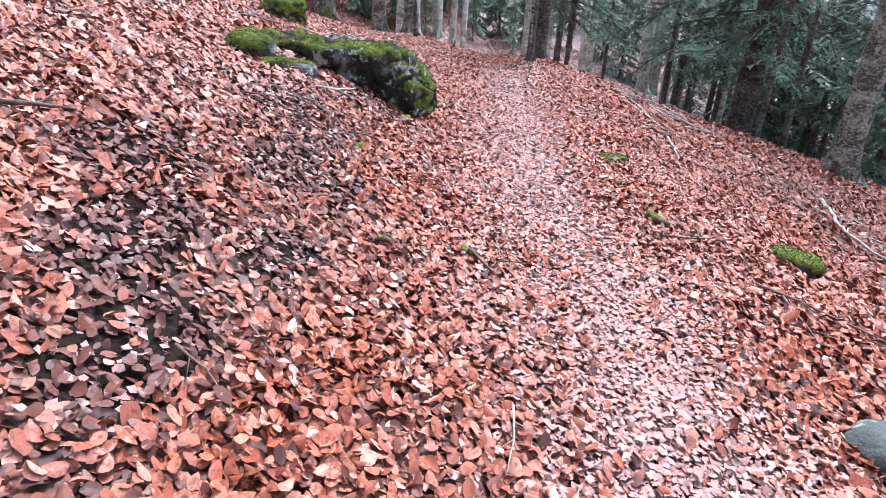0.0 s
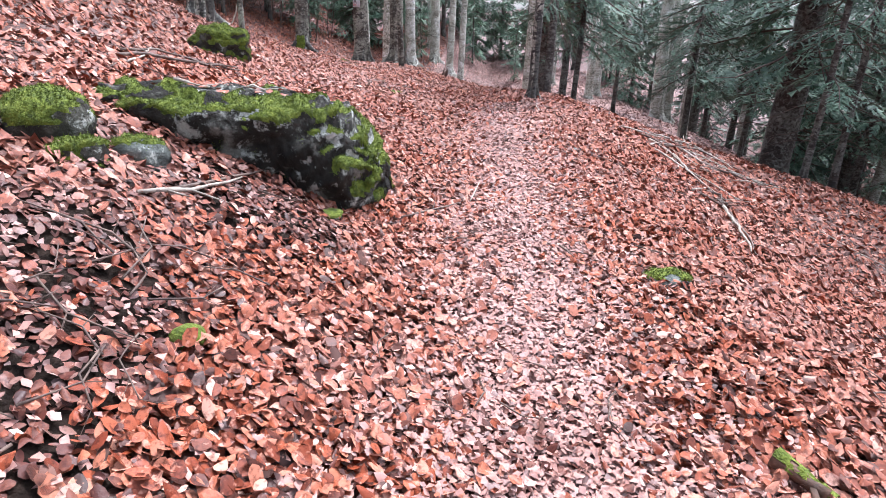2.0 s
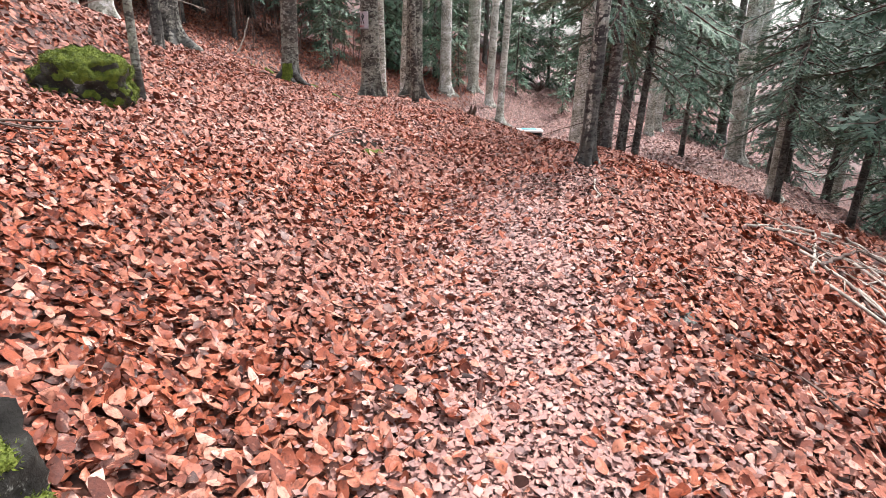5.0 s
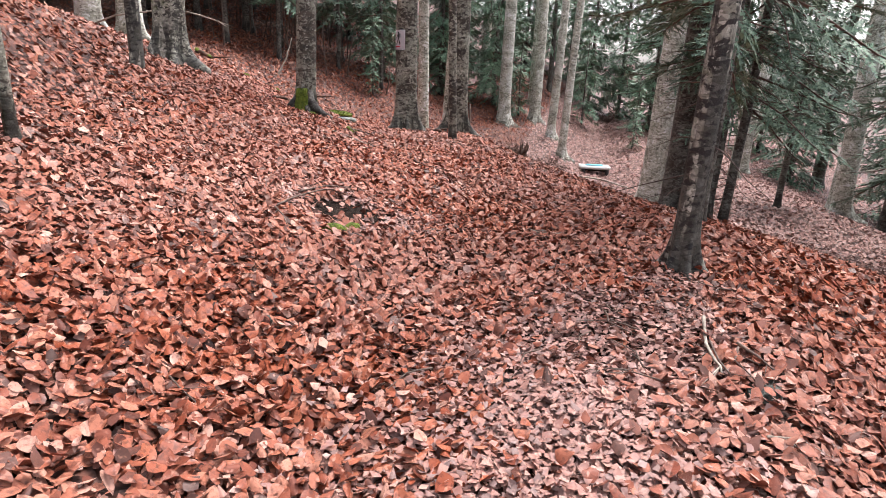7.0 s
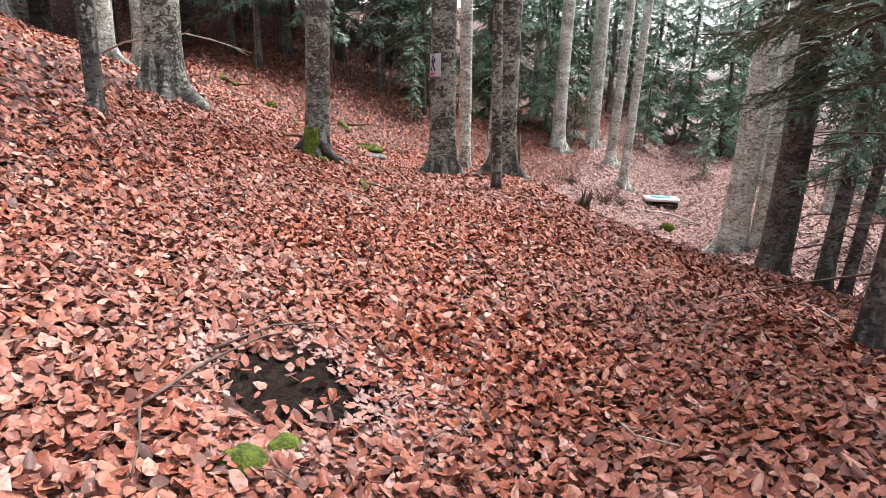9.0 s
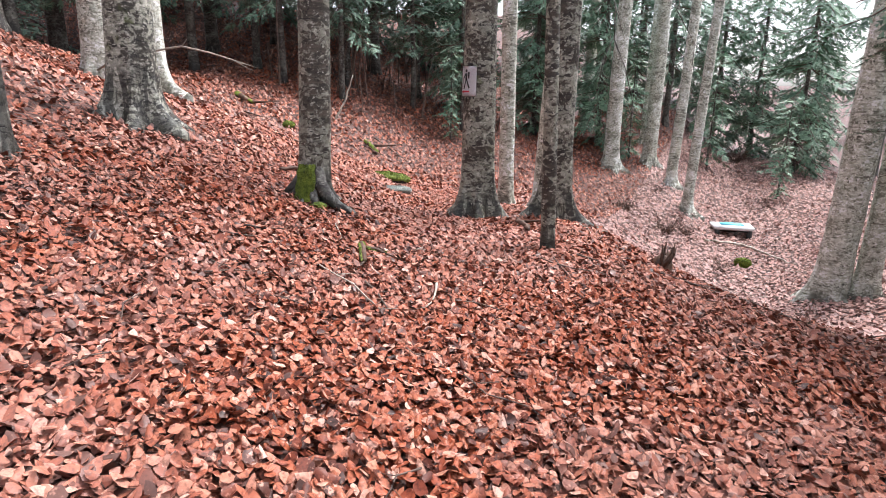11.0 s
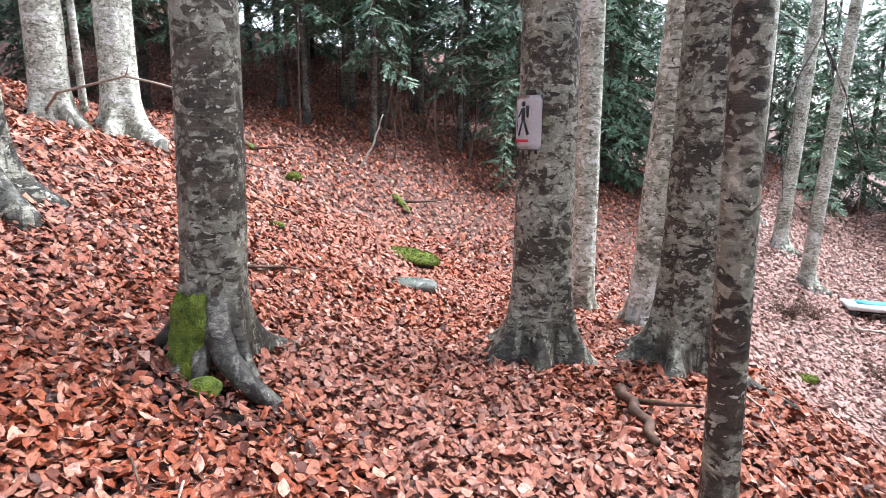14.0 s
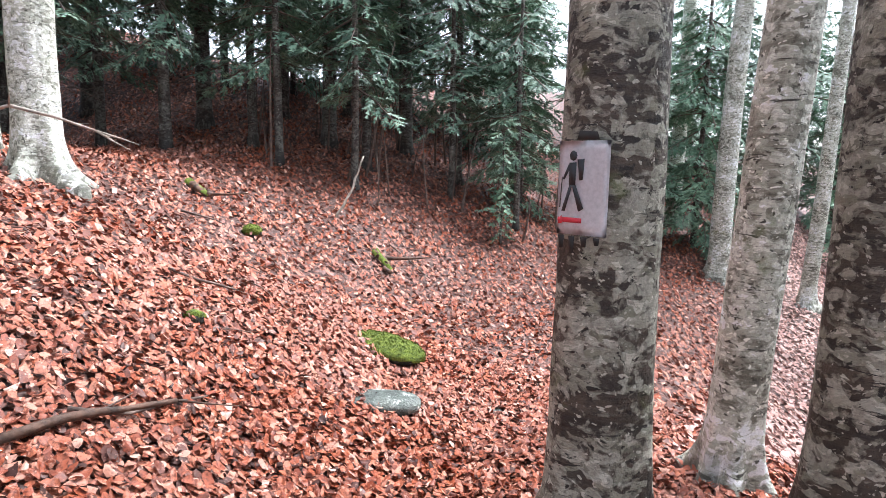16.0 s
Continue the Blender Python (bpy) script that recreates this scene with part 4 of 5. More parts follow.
stick(twig_mat, 0.011, (0.25, 17.83), (0.59, 18.75), (1.43, 20.95))
stick(twig_mat, 0.009, (-2.96, 15.52), (-2.86, 15.61), (-2.78, 15.75))
stick(bleached_mat, 0.005, (-2.68, 16.32), (-2.51, 16.12), (-2.41, 15.99))
stick(twig_mat, 0.005, (-2.87, 16.26), (-2.60, 16.13))
stick(twig_mat, 0.010, (-0.76, 17.33), (-0.56, 17.31))
stick(bleached_mat, 0.006, (-1.93, 16.34), (-1.93, 16.49))
stick(twig_mat, 0.012, (-4.43, 18.12), (-4.31, 18.33), (-4.34, 18.80))
stick(rot_mat, 0.026, (-4.34, 17.80), (-4.37, 18.08), (-4.31, 18.57))
stick(twig_mat, 0.016, (-5.89, 19.81), (-5.69, 19.92), (-5.55, 20.33))
stick(twig_mat, 0.017, (-8.34, 21.94), (-8.01, 22.29))
stick(twig_mat, 0.019, (-6.95, 24.96), (-5.97, 24.55))
stick(rot_mat, 0.038, (-1.59, 18.41), (-1.45, 18.05), (-1.30, 17.72))

stick(bleached_mat, 0.015, (2.87, 10.86), (3.54, 11.49), (3.98, 11.64))
stick(bleached_mat, 0.014, (2.80, 9.92), (3.81, 11.89), (4.28, 11.77), (4.42, 11.29))
stick(bleached_mat, 0.013, (2.80, 9.76), (3.00, 9.39), (3.09, 8.88), (3.17, 8.46))
stick(twig_mat, 0.014, (3.09, 8.40), (2.99, 7.74), (2.90, 7.29), (2.76, 6.92))
stick(twig_mat, 0.020, (3.62, 10.24), (3.90, 10.15), (4.35, 10.37), (4.96, 10.71))
stick(twig_mat, 0.016, (2.79, 8.27), (2.92, 8.25), (3.08, 8.20))
stick(bleached_mat, 0.010, (3.31, 10.26), (3.36, 9.95), (3.63, 9.63))
stick(twig_mat, 0.015, (2.95, 10.78), (3.16, 10.58), (3.02, 9.48))
stick(twig_mat, 0.018, (2.97, 10.16), (4.10, 11.64), (4.32, 11.40), (4.54, 11.01))
stick(bleached_mat, 0.012, (2.75, 8.31), (3.09, 8.69), (3.09, 8.37))
stick(twig_mat, 0.018, (-2.60, 7.71), (-2.63, 8.05), (-2.60, 8.36), (-2.48, 8.70), (-2.39, 9.42), (-2.21, 9.77))
stick(bleached_mat, 0.011, (-2.41, 7.50), (-2.61, 8.19), (-2.89, 8.87))
stick(bleached_mat, 0.009, (1.47, 10.97), (1.42, 10.70), (1.44, 10.55), (1.45, 10.47))
stick(twig_mat, 0.007, (1.56, 10.74), (1.61, 10.64), (1.65, 10.53))
stick(twig_mat, 0.010, (-0.03, 17.78), (0.17, 17.81), (0.43, 18.00), (0.74, 18.52))
stick(twig_mat, 0.007, (-1.01, 16.94), (-0.80, 16.85), (-0.63, 16.89), (-0.46, 16.93))
stick(twig_mat, 0.006, (-0.94, 17.10), (-0.76, 16.72), (-0.68, 16.56))
stick(bleached_mat, 0.007, (-0.99, 18.98), (-0.84, 18.73), (-0.75, 18.35))

# a brush of dead twigs at the edge of the slope, roots on the cut bank
rng_t = random.Random(8)
for cx, cy, sx, sy, n, ln, mat in ((-0.85, 4.3, 0.28, 0.9, 20, 0.4, twig_mat), (3.9, 10.6, 0.8, 0.8, 14, 1.0, bleached_mat), (5.0, 7.6, 0.5, 1.0, 10, 0.8, bleached_mat), (0.55, 18.6, 0.5, 0.5, 10, 0.5, twig_mat),
                                   (0.5, 5, 0.9, 2.6, 12, 0.22, twig_mat), (2.4, 7, 0.7, 2.0, 14, 0.4, twig_mat), (-1.7, 15.2, 1.2, 1.0, 12, 0.3, twig_mat), (0.3, 12.6, 1.2, 1.6, 12, 0.25, twig_mat), (1.3, 10.9, 0.4, 0.6, 10, 0.2, twig_mat),
                                   (-5.2, 21, 2.2, 2.0, 16, 0.4, twig_mat), (0.2, 25, 1.6, 2.4, 14, 0.7, bleached_mat), (-2.6, 8.6, 0.8, 1.6, 10, 0.5, twig_mat)):
    for k in range(n):
        x, y, w = rng_t.gauss(cx, sx * 0.6), rng_t.gauss(cy, sy * 0.6), rng_t.uniform(0, 6.28)
        q = ln * rng_t.uniform(0.5, 1.3)
        stick(mat, 0.003 + 0.006 * q * rng_t.uniform(0.5, 1.3), (x, y), (x + 0.5 * q * math.cos(w), y + 0.5 * q * math.sin(w)), (x + q * math.cos(w + 0.35), y + q * math.sin(w + 0.35)))

# mossy sticks and logs
for r, a, b, label in ((0.035, (1.52, 4.28), (1.64, 4.1), "short moss-grown stick end beside the track"), (0.028, (-2.25, 16.02), (-2.02, 15.64), "short moss-covered stick on the leaves"),
                       (0.02, (-2.22, 15.96), (-2.05, 16.06), "short moss-covered stick on the leaves"), (0.06, (-6.85, 24.35), (-6.35, 24.05), "mossy chunk of rotten log on the slope"), (0.07, (-9.3, 22.9), (-8.75, 22.8), "mossy chunk of rotten log on the slope"),
                       (0.02, (0.10, 3.2), (0.2, 3.15), "short moss-grown stick end beside the track"), (0.015, (-0.36, 3.02), (-0.27, 3.06), "short moss-grown stick end beside the track")):
    log = limb([(*a, gz(*a) + r * 0.6 + 0.045), (*b, gz(*b) + r * 0.6 + 0.045)], r, rot_mat, "mossy_log", label, int(1000 * r) + 7, 1, 10)
    skin = bmesh.new()
    d = Vector((b[0] - a[0], b[1] - a[1], gz(*b) - gz(*a)))
    n = 9
    for i in range(n):
        u = i / (n - 1)
        side = Vector((-d.y, d.x, 0)).normalized()
        for j in range(7):
            w = math.pi * (j / 6) * 0.9 + 0.16
            rr = r * (1 - 0.5 * u) * 1.15 + 0.006 * noise.noise((9 * u, j, r * 50)) + 0.002
            skin.verts.new(d * u + side * math.cos(w) * rr + Vector((0, 0, math.sin(w) * rr)))
    skin.verts.ensure_lookup_table()
    for i in range(n - 1):
        for j in range(6):
            if noise.noise((i * 0.7, j * 0.7, r * 90)) > -0.25:
                skin.faces.new([skin.verts[q] for q in (i * 7 + j, i * 7 + j + 1, i * 7 + j + 8, i * 7 + j + 7)])
    part("moss", skin, moss_mat, log, "green moss coat")

# a bleached pole propped against saplings
limb([(-7.95, 24.75, gz(-7.95, 24.75)), (-7.8, 25.0, gz(-7.8, 25.0) + 0.5), (-7.65, 25.2, gz(-8.2, 25.4) + 0.95)], 0.03, bleached_mat, "leaning_pole", "bleached dead pole leaning on the slope", 41)


def snag(x, y):
    """A torn rotten stump with upright splinters."""
    rng = random.Random(6)
    stump = new("rotten_stump")
    stump.location = (x, y, gz(x, y))
    tagged(stump, "torn reddish rotten stump with jagged splinters", "stump")
    v, f = tube([(0, 0, -0.1), (0, 0, 0.02), (0.01, 0, 0.1), (0.03, 0, 0.16)], [0.13, 0.11, 0.085, 0.05], 12, True, 0.5, 3)
    hang("stump_body", mesh_from("stump_body", v, f, rot_mat), stump)
    for k in range(9):
        w = rng.uniform(0, 6.28)
        p = Vector((0.06 * math.cos(w), 0.06 * math.sin(w), 0.05))
        tip = p + Vector((rng.uniform(-0.09, 0.12), rng.uniform(-0.06, 0.06), rng.uniform(0.12, 0.3)))
        v, f = tube([p, p.lerp(tip, 0.6) + Vector((0.01, 0, 0)), tip], [0.03, 0.018, 0.003], 5)
        hang("splinter", mesh_from("splinter", v, f, rot_mat), stump)
    return stump


snag(-0.03, 18.4)


def branch_on(tree, pts, r, mat, seed, forks=4, label=""):
    """A living or dead branch that grows from a tree: points in the world."""
    base = Vector(tree.location)
    rng = random.Random(seed)
    local = [Vector(p) - base for p in pts]
    pieces = [tube(local, [r * (1 - 0.75 * i / len(local)) for i in range(len(local))], 6)]
    for k in range(forks):
        i = rng.randrange(1, len(local))
        d = (local[i] - local[i - 1]).normalized()
        e = (d + Vector((rng.uniform(-0.6, 0.6), rng.uniform(-0.6, 0.6), rng.uniform(-0.5, 0.4)))).normalized()
        ln = rng.uniform(0.12, 0.4)
        pieces.append(tube([local[i], local[i] + e * ln * 0.6, local[i] + e * ln + Vector((0, 0, rng.uniform(-0.05, 0.05)))], [r * 0.5, r * 0.3, r * 0.12], 5))
    return hang("branch", mesh_from("branch", *joined(pieces), mat), tree, label)



def top_of(ob, x, y):
    """The highest point of a thing's stone near a place."""
    best = -9.0
    for c in ob.children:
        for v in c.data.vertices:
            p = ob.matrix_basis @ v.co
            if abs(p.x - x) < 0.05 and abs(p.y - y) < 0.05:
                best = max(best, p.z)
    return best


for pts in (((-1.52, 6.4), (-1.38, 6.47), (-1.3, 6.44)), ((-1.2, 6.6), (-1.08, 6.63), (-0.95, 6.6))):
    limb([(x, y, top_of(boulder, x, y) + 0.012) for x, y in pts], 0.010, bleached_mat, "branch", "bleached broken branch lying on the boulder", 90 + len(pts), 2)

branch_on(slim_tree, [(-9.95, 20.0, 2.0), (-8.9, 19.6, 2.2), (-7.38, 19.5, 2.34), (-6.9, 19.6, 2.24), (-6.54, 19.7, 2.13)], 0.022, bleached_mat, 3, 6, "long pale bare side branch")
branch_on(dark_tree, [(-1.3, 19.2, 3.5), (-1.0, 19.05, 3.15), (-0.78, 19.0, 2.6), (-0.76, 19.0, 2.25), (-0.62, 19.0, 1.95), (-0.5, 19.0, 1.55)], 0.009, fir_bark_mat, 5, 12, "dark drooping dead twigs")
branch_on(dark_tree, [(-0.76, 19.0, 2.3), (-0.86, 19.0, 2.05), (-0.9, 18.98, 1.7)], 0.006, fir_bark_mat, 6, 7, "dark drooping dead twigs")
branch_on(dark_tree, [(-1.0, 19.05, 3.15), (-0.6, 19.1, 2.95), (-0.2, 19.1, 2.6), (0.05, 19.1, 2.2)], 0.007, fir_bark_mat, 7, 12, "dark drooping dead twigs")

# moss on the foot of the grey beech, and its long root


def root(tree, pts, r, mat, label=""):
    local = [Vector((x, y, gz(x, y) + h)) - Vector(tree.location) for x, y, h in pts]
    n = len(local)
    return hang("root", mesh_from("root", *tube(local, [r * (1 - 0.7 * i / n) for i in range(n)], 10, True, 0.3, r * 70), mat), tree, label)


root(mid_tree, [(-3.36, 17.07, 0.42), (-3.27, 17.0, 0.24), (-3.16, 16.96, 0.14), (-3.03, 16.94, 0.08), (-2.9, 16.95, 0.04), (-2.78, 16.97, 0.0)], 0.082, fir_bark_mat, "dark spreading surface root")
root(mid_tree, [(-3.37, 17.03, 0.22), (-3.3, 16.93, 0.13), (-3.24, 16.86, 0.07), (-3.2, 16.8, 0.0)], 0.055, fir_bark_mat, "dark spreading surface root")
root(mid_tree, [(-3.47, 17.06, 0.3), (-3.57, 17.0, 0.12), (-3.64, 16.96, 0.04), (-3.72, 16.94, 0.0)], 0.07, fir_bark_mat, "dark spreading surface root")


def moss_patch(tree, r, angle, spread_angle, z0, z1, seed, stand=0.012):
    """A skin of moss that wraps part of a trunk's foot."""
    bm = bmesh.new()
    nu, nv = 26, 30
    for i in range(nu + 1):
        for j in range(nv + 1):
            w = radians(angle + spread_angle * (i / nu - 0.5))
            u = j / nv
            z = z0 + (z1 - z0) * u
            rim = min(i / nu, 1 - i / nu, 0.3 + j / nv, 1 - j / nv) * 5 + 1.1 * noise.noise((i * 0.22, j * 0.2, seed + 4)) - 0.25
            rr = r * (1 + 0.42 * math.exp(-z / 0.16)) + stand * max(-1.6, min(1.0, 2.2 * rim)) + 0.006 * noise.noise((i * 0.9, j * 0.9, seed))
            bm.verts.new((rr * math.cos(w), rr * math.sin(w), z + 0.03 * noise.noise((i * 0.5, seed, j * 0.3))))
    bm.verts.ensure_lookup_table()
    for i in range(nu):
        for j in range(nv):
            a = i * (nv + 1) + j
            bm.faces.new([bm.verts[q] for q in (a, a + nv + 1, a + nv + 2, a + 1)])
    return part("moss", bm, moss_mat, tree, "bright green moss on the foot")


moss_patch(mid_tree, 0.195, -84, 62, 0.0, 0.42, 2, 0.022)
rock("mossy_stone", -3.16, 16.82, (0.06, 0.05, 0.045), 0, 6.1, "mossy clod between beech roots", "stone", 0.2, -0.3, rock_mat)


# ---- waymark on the beech ----
def waymark(tree, height, facing, dist, w, h):
    """A weathered white plate with a dark figure-like mark, a red bar and stains under it."""
    plate = new("waymark_sign")
    n = Vector((math.cos(radians(facing)), math.sin(radians(facing)), 0))
    plate.matrix_world = Matrix.Translation(Vector(tree.location) + n * dist + Vector((0, 0, height))) @ pose(0, 0, 0, 90, 0, facing + 90)
    tagged(plate, "weathered white trail marker with dark walking mark and red bar", "sign")
    bm = bmesh.new()
    nx_, ny_ = 8, 10
    for j in range(ny_ + 1):
        for i in range(nx_ + 1):
            x, y = w * (i / nx_ - 0.5), h * (j / ny_ - 0.5)
            x += 0.003 * noise.noise((0, y * 30, 2)) * (i in (0, nx_))
            bm.verts.new((x, y, -0.35 * x * x + 0.002 * noise.noise((x * 20, y * 20, 0))))
    bm.verts.ensure_lookup_table()
    for j in range(ny_):
        for i in range(nx_):
            a = j * (nx_ + 1) + i
            bm.faces.new([bm.verts[q] for q in (a, a + 1, a + nx_ + 2, a + nx_ + 1)])
    bmesh.ops.solidify(bm, geom=bm.faces[:], thickness=0.006)
    part("panel", bm, sign_white_mat, plate)

    def bar(name, pts, mat, lift=0.005):
        b = bmesh.new()
        lo = [b.verts.new((x, y, -0.35 * x * x + lift)) for x, y in pts]
        f = b.faces.new(lo)
        ext = bmesh.ops.extrude_face_region(b, geom=[f])
        for v in [g for g in ext["geom"] if isinstance(g, bmesh.types.BMVert)]:
            v.co.z += 0.0015
        bmesh.ops.recalc_face_normals(b, faces=b.faces[:])
        part(name, b, mat, plate)

    u = w / 0.24
    ox = -0.045 * u
    bar("mark_dot", [(ox + 0.016 * math.cos(k * 0.7854), 0.115 + 0.018 * math.sin(k * 0.7854)) for k in range(8)], sign_black_mat)
    bar("mark_body", [(ox - 0.016, 0.09), (ox + 0.014, 0.092), (ox + 0.012, 0.01), (ox - 0.014, 0.008)], sign_black_mat)
    bar("mark_pack", [(ox + 0.018, 0.102), (ox + 0.046, 0.104), (ox + 0.042, 0.03), (ox + 0.028, 0.028)], sign_black_mat)
    bar("mark_stroke", [(ox - 0.012, 0.012), (ox + 0.0, 0.01), (ox - 0.028, -0.085), (ox - 0.042, -0.083)], sign_black_mat)
    bar("mark_stroke", [(ox - 0.002, 0.012), (ox + 0.014, 0.012), (ox + 0.05, -0.072), (ox + 0.03, -0.083)], sign_black_mat)
    bar("mark_stroke", [(ox - 0.018, 0.085), (ox - 0.01, 0.075), (ox - 0.034, 0.03), (ox - 0.042, 0.034)], sign_black_mat)
    bar("mark_stroke", [(ox - 0.046, 0.04), (ox - 0.042, 0.04), (ox - 0.048, -0.07), (ox - 0.052, -0.07)], sign_black_mat)
    bar("red_bar", [(-0.11 * u, -0.124), (0.005, -0.124), (0.005, -0.106), (-0.11 * u, -0.106)], sign_red_mat)
    bar("red_bar", [(-0.108 * u, -0.13), (-0.09 * u, -0.13), (-0.09 * u, -0.1), (-0.112 * u, -0.114)], sign_red_mat, 0.006)
    for x, ln in ((-0.075, 0.05), (-0.03, 0.065), (0.02, 0.04), (0.07, 0.03)):
        bar("stain", [(x - 0.013, -h / 2 - 0.004), (x + 0.013, -h / 2 - 0.004), (x + 0.01, -h / 2 - ln), (x - 0.006, -h / 2 - ln * 1.05)], tar_mat, 0.008)
    bar("stain", [(-0.03, h / 2 + 0.003), (0.06, h / 2 + 0.003), (0.05, h / 2 + 0.03), (-0.02, h / 2 + 0.035)], tar_mat, 0.0)
    return plate


waymark(sign_tree, 1.81 - gz(-2.25, 18.93), -109, 0.218, 0.205, 0.335)


# ---- low table in the gully ----
def low_table(x, y):
    t = new("low_table")
    t.matrix_world = Matrix.Translation((x, y, gz(x, y) + 0.07)) @ pose(0, 0, 0, 0, 0, 8)
    tagged(t, "low table with a white rim and blue panel on dark legs", "table")

    def box(name, sx, sy, sz, cx, cy, cz, mat, parent):
        bm = bmesh.new()
        bmesh.ops.create_cube(bm, size=1)
        bmesh.ops.scale(bm, vec=(sx, sy, sz), verts=bm.verts)
        bmesh.ops.translate(bm, vec=(cx, cy, cz), verts=bm.verts)
        bmesh.ops.bevel(bm, geom=bm.edges[:], offset=0.01, segments=2, affect="EDGES")
        me_ob = part(name, bm, mat, parent)
        return me_ob

    box("tabletop", 1.05, 0.6, 0.1, 0, 0, 0.16, bench_white_mat, t)
    box("panel", 0.62, 0.3, 0.03, 0.0, 0.05, 0.22, bench_blue_mat, t)
    for sx in (-0.42, 0.42):
        for sy in (-0.24, 0.24):
            box("leg", 0.12, 0.12, 0.4, sx, sy, -0.09, tar_mat, t)
    box("stretcher", 0.84, 0.06, 0.1, 0, 0, 0.05, tar_mat, t)


low_table(1.72, 30.0)

# a short dark post by the pale beech
post = new("wooden_post")
post.location = (-1.75, 22.9, gz(-1.75, 22.9))
tagged(post, "thin dark upright wooden post in the leaves", "post")
v, f = tube([(0, 0, -0.2), (0, 0, 0.2), (0.01, 0, 0.7), (0.0, 0.01, 1.1)], [0.03, 0.03, 0.028, 0.024], 8, True, 0.2, 4)
hang("pole", mesh_from("pole", v, f, twig_mat), post)


def twig_bush(x, y, size, n, seed):
    """A low tangle of thin brown stems that arch out of one root."""
    rng = random.Random(seed)
    bush = new("twig_bush")
    bush.location = (x, y, gz(x, y))
    tagged(bush, "low leafless brown bush of thin arching twigs", "bush", "bushes in the gully")
    out = []
    for k in range(n):
        w, ln = rng.uniform(0, 6.28), size * rng.uniform(0.5, 1.1)
        d = Vector((math.cos(w), math.sin(w), rng.uniform(0.6, 1.6))).normalized()
        p = [d * (ln * i / 4) + Vector((0, 0, -0.05 * ln * i * i / 4)) + Vector([rng.uniform(-0.04, 0.04) for _ in range(3)]) * i for i in range(5)]
        p[0] = Vector((0.1 * math.cos(w), 0.1 * math.sin(w), -0.03))
        out.append(tube(p, [0.008 * (1 - 0.2 * i) for i in range(5)], 3, False))
        for j in (2, 3):
            e = (d + Vector([rng.uniform(-0.8, 0.8) for _ in range(3)])).normalized()
            out.append(tube([p[j], p[j] + e * ln * 0.2, p[j] + e * ln * 0.38], [0.005, 0.004, 0.002], 3, False))
    tagged(hang("tangle", mesh_from("tangle", *joined(out), rot_mat), bush), kind="stuff")


for x, y, size, n, seed in ((0.0, 27.9, 0.55, 60, 1), (0.5, 28.4, 0.45, 40, 2), (-1.1, 28.5, 0.5, 40, 3), (2.5, 40.0, 1.0, 70, 4), (1.3, 26.6, 0.35, 26, 5)):
    twig_bush(x, y, size, n, seed)

# thin saplings and undergrowth stems in the shade of the slope
rng_s = random.Random(17)
for k in range(46):
    x, y = rng_s.uniform(-13, -5.5), rng_s.uniform(25.5, 32)
    if x > -7.5 and y < 28:
        continue
    stem = new("sapling")
    stem.location = (x, y, gz(x, y))
    tagged(stem, "thin bare dark sapling stem under the firs", "sapling", "bare saplings")
    ln, lean = rng_s.uniform(1.0, 3.2), (rng_s.uniform(-0.25, 0.35), rng_s.uniform(-0.2, 0.2))
    pts = [(lean[0] * z * ln + 0.05 * math.sin(3 * z + k), lean[1] * z * ln, z * ln) for z in (-0.08, 0, 0.3, 0.6, 1.0)]
    r = rng_s.uniform(0.012, 0.035)
    hang("stem", mesh_from("stem", *tube(pts, [r, r, 0.8 * r, 0.6 * r, 0.25 * r], 6), twig_mat), stem)


# ---- leaf litter ----
WALK_LINE = np.array([(0.0, -3.0), (0.1, 1.4), (0.5, 4.8), (0.85, 7.6), (0.7, 9.3), (0.4, 10.5), (-0.1, 12.6), (-0.7, 14.2), (-1.2, 15.5), (-1.85, 16.7), (-3.2, 19.5)])
TRACK = np.array([(0.9, -3.0), (0.9, 1.9), (0.95, 2.5), (0.95, 3.2), (0.7, 4.3), (0.8, 5.6), (0.82, 6.6), (0.88, 7.7), (0.86, 8.7), (0.82, 10.2)])
SOIL = ((-0.70, 12.22, 0.36, 0.26), (0.66, 4.28, 0.22, 0.16), (1.1, 10.95, 0.42, 0.36), (-0.85, 3.45, 0.34, 0.3), (-1.0, 1.75, 0.22, 0.3), (-0.75, 2.6, 0.16, 0.26), (-0.86, 4.15, 0.2, 0.45), (-0.75, 5.65, 0.46, 0.36), (-3.12, 16.76, 0.36, 0.16), (1.42, 11.5, 0.2, 0.16), (0.92, 8.8, 0.24, 0.3), (0.72, 6.3, 0.12, 0.16), (-1.45, 0.9, 0.3, 0.4), (-1.25, 2.3, 0.2, 0.3), (-1.55, 3.0, 0.25, 0.35), (-1.3, 4.6, 0.3, 0.3), (-1.6, 5.6, 0.3, 0.2))


def away(x, y, line):
    best = np.full(x.shape, 1e9)
    for a, b in zip(line, line[1:]):
        d = b - a
        u = np.clip(((x - a[0]) * d[0] + (y - a[1]) * d[1]) / (d @ d), 0, 1)
        best = np.minimum(best, np.hypot(x - a[0] - u * d[0], y - a[1] - u * d[1]))
    return best


def bare(x, y):
    """How bare the soil is, 0 to 1."""
    out = np.zeros(x.shape)
    for cx, cy, rx, ry in SOIL:
        d = np.hypot((x - cx) / rx, (y - cy) / ry) + 0.25 * np.sin(9 * x + 5 * y) * np.sin(8 * y - 3 * x)
        out = np.maximum(out, np.clip(2.3 - 1.5 * d, 0, 1))
    return out


